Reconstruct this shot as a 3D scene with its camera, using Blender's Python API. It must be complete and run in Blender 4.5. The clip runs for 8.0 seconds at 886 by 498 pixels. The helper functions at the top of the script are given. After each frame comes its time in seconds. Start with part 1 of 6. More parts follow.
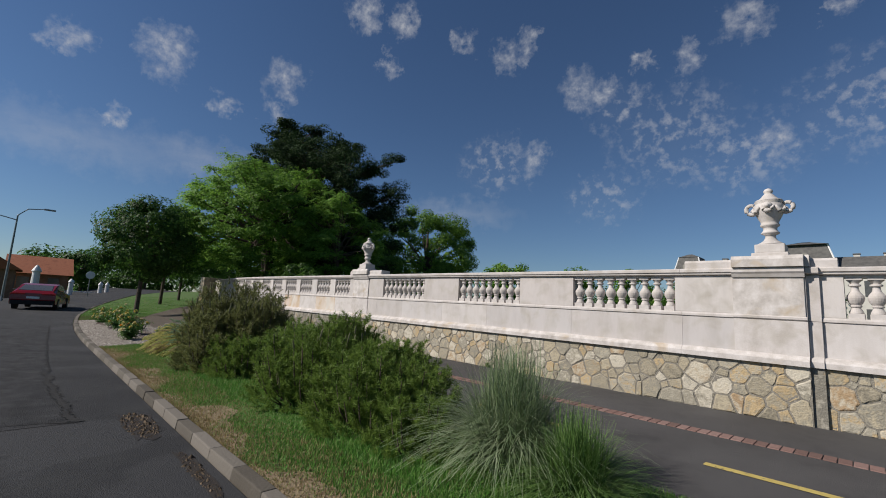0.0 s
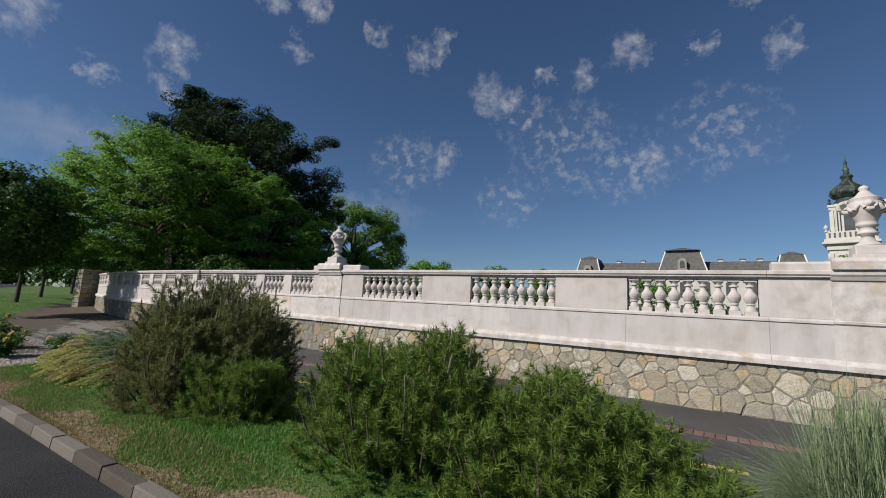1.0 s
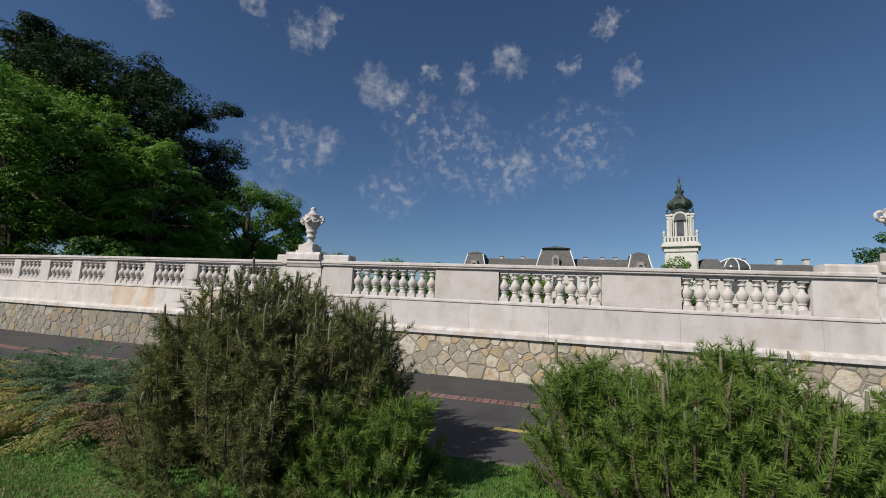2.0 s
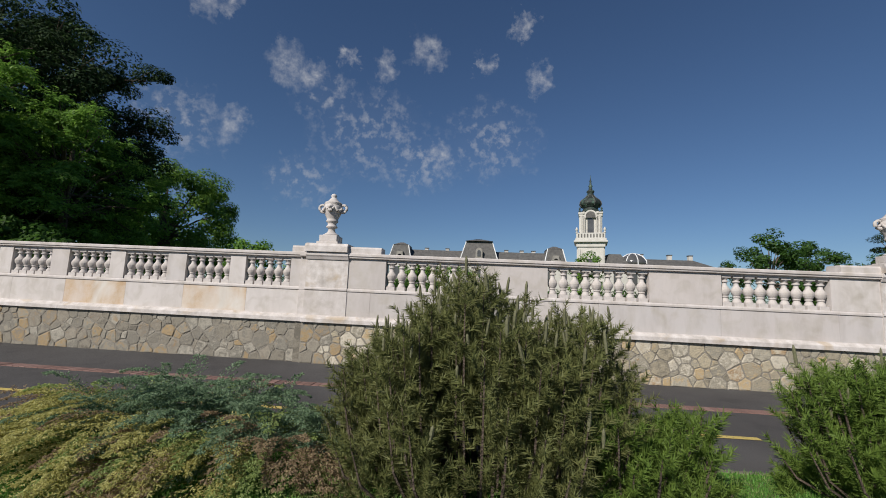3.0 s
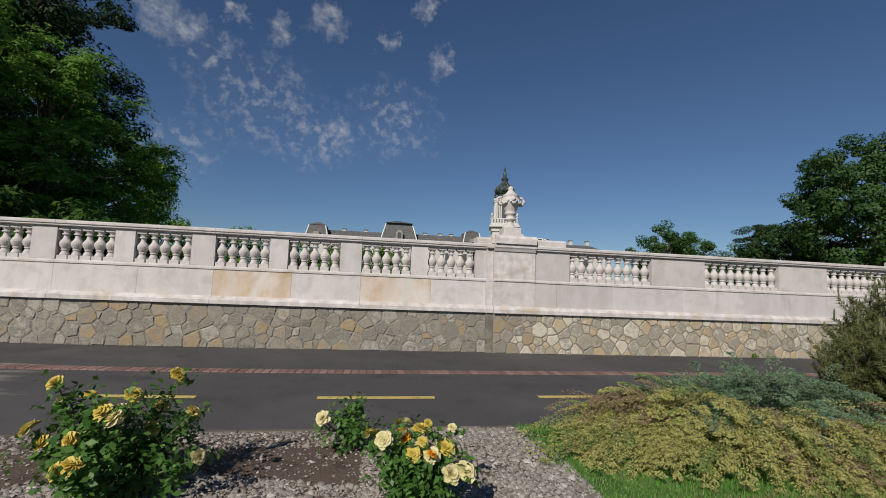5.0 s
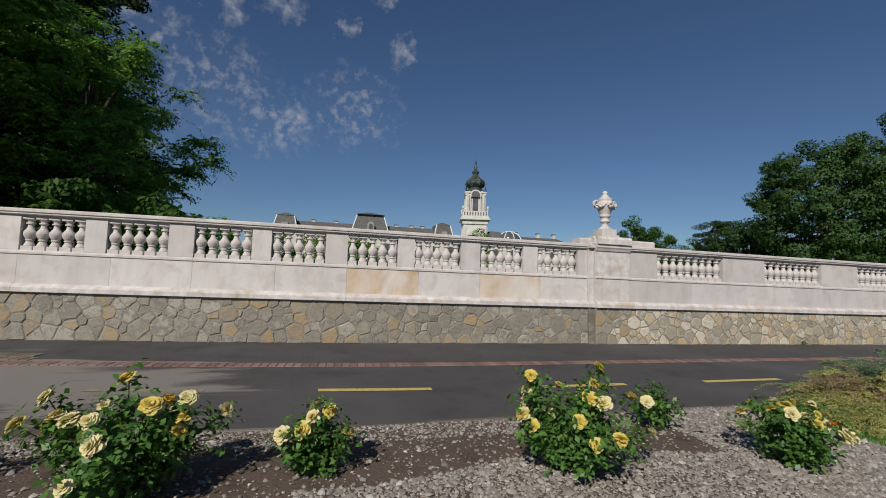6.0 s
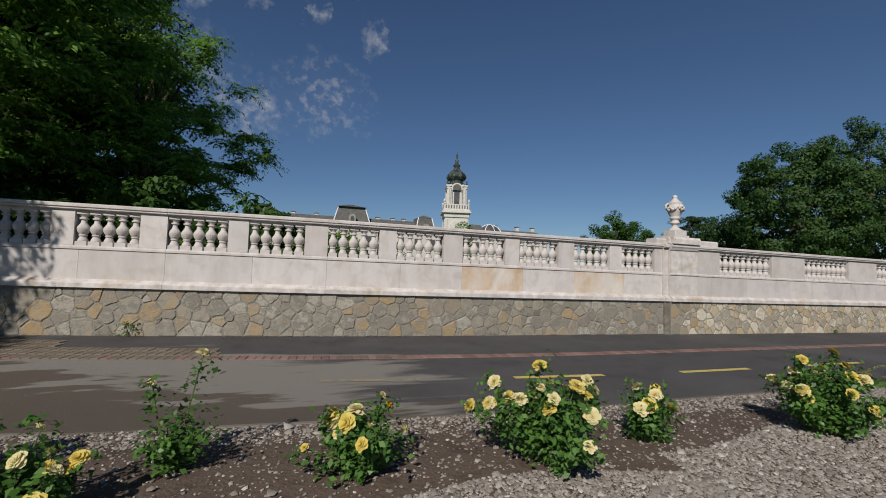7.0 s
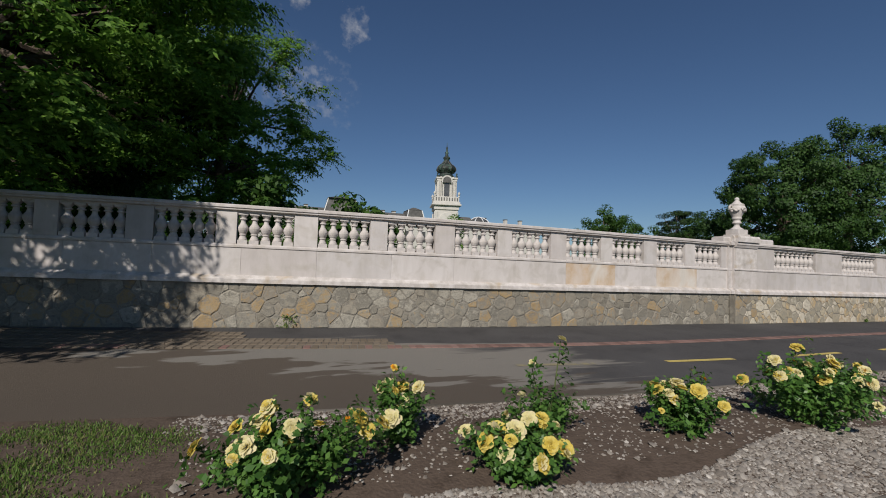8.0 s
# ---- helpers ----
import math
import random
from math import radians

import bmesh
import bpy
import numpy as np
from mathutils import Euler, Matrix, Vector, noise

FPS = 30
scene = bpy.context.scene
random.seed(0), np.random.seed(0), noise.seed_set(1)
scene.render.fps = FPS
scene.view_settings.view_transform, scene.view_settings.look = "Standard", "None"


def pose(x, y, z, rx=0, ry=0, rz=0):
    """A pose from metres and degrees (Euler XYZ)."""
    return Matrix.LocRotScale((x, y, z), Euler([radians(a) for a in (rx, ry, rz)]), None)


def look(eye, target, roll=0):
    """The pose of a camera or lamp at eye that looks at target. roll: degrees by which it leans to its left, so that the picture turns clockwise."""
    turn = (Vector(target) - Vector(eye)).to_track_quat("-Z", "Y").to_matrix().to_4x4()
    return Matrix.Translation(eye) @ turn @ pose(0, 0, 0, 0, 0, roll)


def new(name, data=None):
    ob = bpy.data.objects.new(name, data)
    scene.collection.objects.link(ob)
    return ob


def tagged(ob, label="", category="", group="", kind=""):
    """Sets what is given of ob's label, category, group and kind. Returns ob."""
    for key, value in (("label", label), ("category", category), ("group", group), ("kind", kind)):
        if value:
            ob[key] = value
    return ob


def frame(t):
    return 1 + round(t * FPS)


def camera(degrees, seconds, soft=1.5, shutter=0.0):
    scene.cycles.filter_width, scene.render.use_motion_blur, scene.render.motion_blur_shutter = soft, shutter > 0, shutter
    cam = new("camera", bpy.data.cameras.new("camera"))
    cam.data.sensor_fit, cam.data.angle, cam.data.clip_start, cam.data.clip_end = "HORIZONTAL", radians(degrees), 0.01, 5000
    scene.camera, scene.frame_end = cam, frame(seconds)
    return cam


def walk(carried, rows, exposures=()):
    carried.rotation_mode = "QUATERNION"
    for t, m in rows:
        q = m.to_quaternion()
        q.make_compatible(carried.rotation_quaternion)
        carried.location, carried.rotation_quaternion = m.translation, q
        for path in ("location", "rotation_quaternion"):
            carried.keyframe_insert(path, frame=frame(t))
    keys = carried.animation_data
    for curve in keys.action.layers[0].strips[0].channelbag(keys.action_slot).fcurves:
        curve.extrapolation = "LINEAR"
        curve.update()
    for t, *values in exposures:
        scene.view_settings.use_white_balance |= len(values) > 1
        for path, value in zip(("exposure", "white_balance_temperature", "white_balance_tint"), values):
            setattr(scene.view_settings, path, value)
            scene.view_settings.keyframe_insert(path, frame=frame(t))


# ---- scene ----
import collections

cam = camera(92.9, 8.0, 1.0)
METRES, EYE, TILT, LEAN, TURN = 21.0, 1.2, 7.9, -3.0, 45.0
ROWS = [
    (0.0, 0.0, 0.0, 0.0, 0.0, 0.0, 0.0),
    (0.5, -0.0406, 0.035, -0.0026, -4.72, -0.12, -0.66),
    (1.0, -0.093, 0.0819, -0.0059, -12.42, -0.22, -1.73),
    (2.5, -0.2318, 0.214, -0.0164, -34.94, -0.68, -4.52),
    (3.0, -0.271, 0.2497, -0.0189, -39.84, -0.86, -5.1),
    (3.5, -0.3227, 0.2975, -0.0227, -44.55, -1.01, -5.62),
    (4.0, -0.3718, 0.346, -0.0273, -48.22, -1.23, -6.03),
    (4.5, -0.4086, 0.3827, -0.0306, -50.93, -1.66, -6.28),
    (6.0, -0.5422, 0.5218, -0.0421, -58.91, -2.52, -7.1),
    (6.5, -0.589, 0.5734, -0.0463, -61.35, -2.82, -7.36),
    (7.0, -0.6236, 0.613, -0.0498, -62.73, -3.08, -7.49),
    (7.5, -0.6697, 0.6659, -0.0545, -64.41, -3.53, -7.68),
    (8.0, -0.7037, 0.7065, -0.0583, -65.37, -3.86, -7.82),
]
walk(cam, [(t, pose(0, 0, EYE, TILT, LEAN, TURN) @ pose(METRES * x, METRES * y, METRES * z, 90 + pitch, roll, yaw)) for t, x, y, z, yaw, pitch, roll in ROWS], [(0.0, 0.26), (4.0, 0.22), (4.5, 0.17), (6.5, 0.03), (8.0, 0.0)])

# ---- light ----
SUN_AZ, SUN_EL = 214.0, 37.0   # degrees: compass-like turn from +Y towards +X, and height
sd = Vector((math.sin(radians(SUN_AZ)) * math.cos(radians(SUN_EL)), math.cos(radians(SUN_AZ)) * math.cos(radians(SUN_EL)), math.sin(radians(SUN_EL))))
sun = new("sun", bpy.data.lights.new("sun", "SUN"))
sun.data.energy, sun.data.angle, sun.data.color = 4.5, radians(0.6), (1.0, 0.94, 0.865)
sun.matrix_world = look((0, 0, 40), Vector((0, 0, 40)) - sd)


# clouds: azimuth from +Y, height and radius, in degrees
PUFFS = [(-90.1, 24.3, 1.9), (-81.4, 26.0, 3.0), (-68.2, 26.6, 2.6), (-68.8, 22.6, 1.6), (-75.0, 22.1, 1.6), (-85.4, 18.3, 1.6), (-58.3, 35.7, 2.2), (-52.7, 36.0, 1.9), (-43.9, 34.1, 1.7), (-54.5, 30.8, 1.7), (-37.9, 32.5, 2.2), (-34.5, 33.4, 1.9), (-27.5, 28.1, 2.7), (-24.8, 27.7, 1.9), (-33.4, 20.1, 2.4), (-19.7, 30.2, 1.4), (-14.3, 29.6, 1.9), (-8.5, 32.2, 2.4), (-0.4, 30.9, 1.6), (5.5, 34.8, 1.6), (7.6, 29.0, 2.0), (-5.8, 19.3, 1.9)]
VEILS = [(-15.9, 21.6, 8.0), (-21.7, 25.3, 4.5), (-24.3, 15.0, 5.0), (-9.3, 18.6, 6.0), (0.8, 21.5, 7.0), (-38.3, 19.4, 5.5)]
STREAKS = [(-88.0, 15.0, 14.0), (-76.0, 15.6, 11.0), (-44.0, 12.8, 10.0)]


def make_world():
    w = bpy.data.worlds.new("sky")
    scene.world = w
    w.use_nodes = True
    nt = w.node_tree
    n = nt.nodes
    n.clear()
    out = n.new("ShaderNodeOutputWorld")
    bg = n.new("ShaderNodeBackground")
    sky = n.new("ShaderNodeTexSky")
    sky.sky_type = "NISHITA"
    sky.sun_disc = False
    sky.sun_elevation, sky.sun_rotation = radians(SUN_EL), radians(SUN_AZ)
    sky.air_density, sky.dust_density, sky.ozone_density = 1.0, 0.05, 5.0
    bg.inputs["Strength"].default_value = 0.05
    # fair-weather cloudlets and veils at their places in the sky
    tc = n.new("ShaderNodeTexCoord")

    def maths(op, a, b=None, clamp=False):
        m = n.new("ShaderNodeMath")
        m.operation = op
        m.use_clamp = clamp
        for i, v in enumerate((a, b)):
            if v is None:
                continue
            if isinstance(v, (int, float)):
                m.inputs[i].default_value = v
            else:
                nt.links.new(v, m.inputs[i])
        return m.outputs[0]

    def vec(op, a, b):
        m = n.new("ShaderNodeVectorMath")
        m.operation = op
        for i, v in enumerate((a, b)):
            if isinstance(v, tuple):
                m.inputs[i].default_value = v
            else:
                nt.links.new(v, m.inputs[i])
        return m

    def nz(scale, detail, rough, seed, stretch=1.0):
        t = n.new("ShaderNodeTexNoise")
        mp = n.new("ShaderNodeMapping")
        mp.inputs["Location"].default_value = (seed, seed * 0.7, seed * 1.3)
        mp.inputs["Scale"].default_value = (1.0, 1.0, stretch)
        nt.links.new(tc.outputs["Generated"], mp.inputs[0])
        nt.links.new(mp.outputs[0], t.inputs["Vector"])
        t.inputs["Scale"].default_value, t.inputs["Detail"].default_value, t.inputs["Roughness"].default_value = scale, detail, rough
        return t

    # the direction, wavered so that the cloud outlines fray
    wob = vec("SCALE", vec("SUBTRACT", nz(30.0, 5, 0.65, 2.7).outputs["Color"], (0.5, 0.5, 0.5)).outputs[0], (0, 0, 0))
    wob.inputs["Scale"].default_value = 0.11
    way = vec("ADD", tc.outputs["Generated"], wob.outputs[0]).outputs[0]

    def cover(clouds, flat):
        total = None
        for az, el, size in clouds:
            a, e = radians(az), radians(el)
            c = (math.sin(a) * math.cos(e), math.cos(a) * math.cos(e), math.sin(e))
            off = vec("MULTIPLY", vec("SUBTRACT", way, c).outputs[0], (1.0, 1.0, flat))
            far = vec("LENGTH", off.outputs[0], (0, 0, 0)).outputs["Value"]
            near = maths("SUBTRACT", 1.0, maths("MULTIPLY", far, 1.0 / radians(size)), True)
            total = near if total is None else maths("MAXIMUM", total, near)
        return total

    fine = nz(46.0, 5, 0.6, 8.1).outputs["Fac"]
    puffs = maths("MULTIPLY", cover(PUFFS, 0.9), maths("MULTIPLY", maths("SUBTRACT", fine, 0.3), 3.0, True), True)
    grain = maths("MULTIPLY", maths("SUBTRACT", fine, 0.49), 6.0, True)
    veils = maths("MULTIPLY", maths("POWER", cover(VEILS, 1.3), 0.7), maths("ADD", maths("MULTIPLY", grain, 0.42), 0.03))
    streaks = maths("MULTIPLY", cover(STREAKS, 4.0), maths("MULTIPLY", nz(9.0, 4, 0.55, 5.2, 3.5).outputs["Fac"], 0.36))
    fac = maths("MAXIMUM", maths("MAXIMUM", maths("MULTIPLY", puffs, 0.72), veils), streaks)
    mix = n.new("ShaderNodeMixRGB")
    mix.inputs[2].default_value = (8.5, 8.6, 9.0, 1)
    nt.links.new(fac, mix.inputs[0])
    tint = n.new("ShaderNodeMixRGB")
    tint.blend_type = "MULTIPLY"
    tint.inputs[0].default_value = 1.0
    tint.inputs[2].default_value = (0.93, 1.0, 1.09, 1)
    nt.links.new(sky.outputs[0], tint.inputs[1])
    nt.links.new(tint.outputs[0], mix.inputs[1])
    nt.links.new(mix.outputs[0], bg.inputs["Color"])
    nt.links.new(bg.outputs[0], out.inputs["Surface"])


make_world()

# ---- materials ----
MATS = {}


def mat(name, cols, scale=6.0, rough=0.8, bump=0.3, fine=60.0, metal=0.0, island=None, spec=0.3, stain=None, coord="Object", translucent=0.0, streak=0.0, mud=None, shares=(0.3, 0.95, -0.12)):
    """A surface of 2 to 4 colours mixed by coarse and fine noise; island: 'object' or 'island' adds a per-piece shift through the colours."""
    if name in MATS:
        return MATS[name]
    m = bpy.data.materials.new(name)
    MATS[name] = m
    m.use_nodes = True
    nt = m.node_tree
    n = nt.nodes
    b = n["Principled BSDF"]
    b.inputs["Roughness"].default_value = rough
    b.inputs["Metallic"].default_value = metal
    b.inputs["Specular IOR Level"].default_value = spec
    tc = n.new("ShaderNodeTexCoord")
    co = tc.outputs[coord]
    if island == "object":
        # alike pieces share a mesh, so the grain runs on in world space
        geo = n.new("ShaderNodeNewGeometry")
        co = geo.outputs["Position"]
    t1 = n.new("ShaderNodeTexNoise")
    t1.inputs["Scale"].default_value, t1.inputs["Detail"].default_value, t1.inputs["Roughness"].default_value = scale, 6, 0.6
    t2 = n.new("ShaderNodeTexNoise")
    t2.inputs["Scale"].default_value, t2.inputs["Detail"].default_value = fine, 4
    nt.links.new(co, t1.inputs["Vector"])
    nt.links.new(co, t2.inputs["Vector"])
    add = n.new("ShaderNodeMath")
    add.operation = "MULTIPLY_ADD"
    add.inputs[1].default_value, add.inputs[2].default_value = 0.35, -0.175
    nt.links.new(t2.outputs["Fac"], add.inputs[0])
    s = n.new("ShaderNodeMath")
    nt.links.new(t1.outputs["Fac"], s.inputs[0])
    nt.links.new(add.outputs[0], s.inputs[1])
    fac = s.outputs[0]
    if island:
        if island == "object":
            rnd = n.new("ShaderNodeObjectInfo").outputs["Random"]
        else:
            rnd = n.new("ShaderNodeNewGeometry").outputs["Random Per Island"]
        mm = n.new("ShaderNodeMath")
        mm.operation = "MULTIPLY_ADD"
        mm.inputs[1].default_value = shares[0]
        nt.links.new(fac, mm.inputs[0])
        r2 = n.new("ShaderNodeMath")
        r2.operation = "MULTIPLY_ADD"
        r2.inputs[1].default_value, r2.inputs[2].default_value = shares[1], shares[2]
        nt.links.new(rnd, r2.inputs[0])
        nt.links.new(r2.outputs[0], mm.inputs[2])
        fac = mm.outputs[0]
    cr = n.new("ShaderNodeValToRGB")
    lo, hi = (0.0, 1.0) if island else (0.3, 0.7)
    e = cr.color_ramp.elements
    for i, c in enumerate(cols):
        p = lo + (hi - lo) * i / max(1, len(cols) - 1)
        if i < 2:
            e[i].position, e[i].color = p, (*c, 1)
        else:
            k = e.new(p)
            k.color = (*c, 1)
    nt.links.new(fac, cr.inputs[0])
    colour = cr.outputs[0]
    if stain:
        t3 = n.new("ShaderNodeTexNoise")
        t3.inputs["Scale"].default_value, t3.inputs["Detail"].default_value, t3.inputs["Distortion"].default_value = stain[1], 5, 0.6
        nt.links.new(co, t3.inputs["Vector"])
        r3 = n.new("ShaderNodeMapRange")
        r3.inputs[1].default_value, r3.inputs[2].default_value = stain[2], stain[2] + stain[3]
        nt.links.new(t3.outputs["Fac"], r3.inputs[0])
        mx = n.new("ShaderNodeMixRGB")
        mx.inputs[2].default_value = (*stain[0], 1)
        nt.links.new(r3.outputs[0], mx.inputs[0])
        nt.links.new(colour, mx.inputs[1])
        colour = mx.outputs[0]
    if streak:   # rain streaks and dirt running down the face
        mp = n.new("ShaderNodeMapping")
        mp.inputs["Scale"].default_value = (5.0, 5.0, 1.3)
        nt.links.new(co, mp.inputs[0])
        t4 = n.new("ShaderNodeTexNoise")
        t4.inputs["Scale"].default_value, t4.inputs["Detail"].default_value, t4.inputs["Roughness"].default_value = 1.0, 6, 0.65
        nt.links.new(mp.outputs[0], t4.inputs["Vector"])
        r4 = n.new("ShaderNodeMapRange")
        r4.inputs[1].default_value, r4.inputs[2].default_value, r4.inputs[3].default_value, r4.inputs[4].default_value = 0.42, 0.72, 0.0, streak
        nt.links.new(t4.outputs["Fac"], r4.inputs[0])
        m4 = n.new("ShaderNodeMixRGB")
        m4.blend_type = "MULTIPLY"
        m4.inputs[2].default_value = (0.55, 0.52, 0.47, 1)
        nt.links.new(r4.outputs[0], m4.inputs[0])
        nt.links.new(colour, m4.inputs[1])
        colour = m4.outputs[0]
    if mud:   # silt washed over the low end: (colour, from x, to x)
        sx = n.new("ShaderNodeSeparateXYZ")
        nt.links.new(co, sx.inputs[0])
        rx = n.new("ShaderNodeMapRange")
        rx.inputs[1].default_value, rx.inputs[2].default_value, rx.inputs[3].default_value, rx.inputs[4].default_value = mud[1], mud[2], -0.42, 0.42
        nt.links.new(sx.outputs[0], rx.inputs[0])
        mp = n.new("ShaderNodeMapping")
        mp.inputs["Scale"].default_value = (0.45, 2.2, 1.0)
        nt.links.new(co, mp.inputs[0])
        t5 = n.new("ShaderNodeTexNoise")
        t5.inputs["Scale"].default_value, t5.inputs["Detail"].default_value, t5.inputs["Roughness"].default_value, t5.inputs["Distortion"].default_value = 1.0, 7, 0.6, 0.5
        nt.links.new(mp.outputs[0], t5.inputs["Vector"])
        ad = n.new("ShaderNodeMath")
        nt.links.new(rx.outputs[0], ad.inputs[0])
        nt.links.new(t5.outputs["Fac"], ad.inputs[1])
        # no silt between the brick strip and the wall
        wl = n.new("ShaderNodeVectorMath")
        wl.operation = "DOT_PRODUCT"
        wl.inputs[1].default_value = (-0.16, -2.2, 0.0)
        nt.links.new(co, wl.inputs[0])
        w2 = n.new("ShaderNodeClamp")
        w3 = n.new("ShaderNodeMath")
        w3.inputs[1].default_value = 10.0
        nt.links.new(wl.outputs["Value"], w3.inputs[0])
        w2.inputs["Min"].default_value, w2.inputs["Max"].default_value = -0.5, 0.0
        nt.links.new(w3.outputs[0], w2.inputs["Value"])
        w4 = n.new("ShaderNodeMath")
        nt.links.new(ad.outputs[0], w4.inputs[0])
        nt.links.new(w2.outputs[0], w4.inputs[1])
        ad = w4
        r5 = n.new("ShaderNodeMapRange")
        r5.inputs[1].default_value, r5.inputs[2].default_value = 0.47, 0.56
        nt.links.new(ad.outputs[0], r5.inputs[0])
        m5 = n.new("ShaderNodeMixRGB")
        m5.inputs[2].default_value = (*mud[0], 1)
        nt.links.new(r5.outputs[0], m5.inputs[0])
        nt.links.new(colour, m5.inputs[1])
        colour = m5.outputs[0]
        # brown wet mud beyond a slanting line, with loose dark islands before it
        li = n.new("ShaderNodeVectorMath")
        li.operation = "DOT_PRODUCT"
        li.inputs[1].default_value = (-0.526, -1.0, 0.0)
        nt.links.new(co, li.inputs[0])
        l2 = n.new("ShaderNodeMath")
        l2.operation = "MULTIPLY_ADD"
        l2.inputs[1].default_value, l2.inputs[2].default_value = 0.26, -5.6 * 0.26
        nt.links.new(li.outputs["Value"], l2.inputs[0])
        l3 = n.new("ShaderNodeClamp")
        l3.inputs["Min"].default_value, l3.inputs["Max"].default_value = -0.3, 0.4
        nt.links.new(l2.outputs[0], l3.inputs["Value"])
        mp2 = n.new("ShaderNodeMapping")
        mp2.inputs["Scale"].default_value = (0.9, 3.4, 1.0)
        mp2.inputs["Location"].default_value = (3.1, 1.7, 0.0)
        nt.links.new(co, mp2.inputs[0])
        t6 = n.new("ShaderNodeTexNoise")
        t6.inputs["Scale"].default_value, t6.inputs["Detail"].default_value, t6.inputs["Roughness"].default_value, t6.inputs["Distortion"].default_value = 1.0, 5, 0.55, 0.3
        nt.links.new(mp2.outputs[0], t6.inputs["Vector"])
        a6 = n.new("ShaderNodeMath")
        nt.links.new(l3.outputs[0], a6.inputs[0])
        nt.links.new(t6.outputs["Fac"], a6.inputs[1])
        r6 = n.new("ShaderNodeMapRange")
        r6.inputs[1].default_value, r6.inputs[2].default_value, r6.inputs[4].default_value = 0.5, 0.54, 0.9
        nt.links.new(a6.outputs[0], r6.inputs[0])
        m6 = n.new("ShaderNodeMixRGB")
        m6.inputs[2].default_value = (0.075, 0.058, 0.044, 1)
        nt.links.new(r6.outputs[0], m6.inputs[0])
        nt.links.new(colour, m6.inputs[1])
        colour = m6.outputs[0]
    nt.links.new(colour, b.inputs["Base Color"])
    if bump:
        bp = n.new("ShaderNodeBump")
        bp.inputs["Strength"].default_value, bp.inputs["Distance"].default_value = bump, 0.02
        sm = n.new("ShaderNodeMath")
        nt.links.new(t1.outputs["Fac"], sm.inputs[0])
        nt.links.new(t2.outputs["Fac"], sm.inputs[1])
        nt.links.new(sm.outputs[0], bp.inputs["Height"])
        nt.links.new(bp.outputs[0], b.inputs["Normal"])
    if translucent:
        tr = n.new("ShaderNodeBsdfTranslucent")
        nt.links.new(colour, tr.inputs["Color"])
        ms = n.new("ShaderNodeMixShader")
        ms.inputs[0].default_value = translucent
        nt.links.new(b.outputs[0], ms.inputs[1])
        nt.links.new(tr.outputs[0], ms.inputs[2])
        nt.links.new(ms.outputs[0], n["Material Output"].inputs["Surface"])
    return m


STONES = [(0.19, 0.17, 0.13), (0.32, 0.28, 0.205), (0.24, 0.222, 0.18), (0.40, 0.345, 0.245), (0.29, 0.255, 0.19), (0.42, 0.31, 0.17), (0.36, 0.33, 0.265), (0.26, 0.236, 0.185), (0.5, 0.455, 0.37), (0.45, 0.4, 0.31), (0.33, 0.235, 0.14)]


def leafmat(name, cols, translucent=0.5, rough=0.55, scale=1.3, shares=(0.3, 0.95, -0.12)):
    return mat(name, cols, scale=scale, rough=rough, bump=0, fine=scale * 7, island="island", spec=0.25, translucent=translucent, shares=shares)


M_ASPHALT = mat("asphalt_path", [(0.042, 0.04, 0.041), (0.064, 0.061, 0.061), (0.052, 0.05, 0.05)], 2.0, 0.8, 0.4, 220, stain=((0.085, 0.082, 0.082), 0.45, 0.46, 0.25), mud=((0.185, 0.171, 0.151), -14.0, -20.5))
M_ROAD = mat("asphalt_road", [(0.015, 0.015, 0.016), (0.023, 0.023, 0.025), (0.032, 0.032, 0.032)], 1.2, 0.85, 0.6, 180, stain=((0.035, 0.035, 0.037), 0.5, 0.56, 0.03))
M_LIME = mat("limestone", [(0.434, 0.398, 0.368), (0.521, 0.482, 0.462), (0.572, 0.537, 0.517)], 5.0, 0.8, 0.12, 110, stain=((0.42, 0.38, 0.335), 4.5, 0.5, 0.3), streak=0.32)
M_LIME2 = mat("limestone_worn", [(0.399, 0.366, 0.338), (0.521, 0.482, 0.456), (0.625, 0.589, 0.572)], 7.0, 0.8, 0.12, 120, stain=((0.44, 0.36, 0.27), 3.0, 0.56, 0.16), streak=0.42)
M_SLAB = mat("limestone_slab", [(0.434, 0.404, 0.387), (0.512, 0.469, 0.448), (0.468, 0.441, 0.431), (0.537, 0.499, 0.475), (0.555, 0.520, 0.505)], 4.5, 0.8, 0.12, 110, island="object", stain=((0.41, 0.375, 0.335), 4.2, 0.48, 0.3), streak=0.32)
M_OCHRE = mat("ochre_slab", [(0.438, 0.294, 0.159), (0.509, 0.396, 0.293), (0.543, 0.474, 0.418)], 3.0, 0.8, 0.12, 110, stain=((0.58, 0.54, 0.49), 1.3, 0.5, 0.15), streak=0.22)
GREYS = [(0.135, 0.122, 0.099), (0.225, 0.203, 0.162), (0.180, 0.167, 0.140), (0.270, 0.243, 0.194), (0.207, 0.184, 0.149), (0.315, 0.225, 0.117), (0.252, 0.234, 0.194), (0.171, 0.158, 0.131), (0.342, 0.315, 0.261), (0.216, 0.203, 0.171)]
RUST = ((0.30, 0.2, 0.1), 5.5, 0.66, 0.14)
M_STONE = mat("fieldstone", STONES, 11.0, 0.85, 0.55, 45, island="object", stain=RUST, shares=(0.5, 0.95, -0.22))
M_STONE_J = mat("fieldstone_joined", STONES, 11.0, 0.85, 0.55, 45, island="island", stain=RUST, shares=(0.5, 0.95, -0.22))
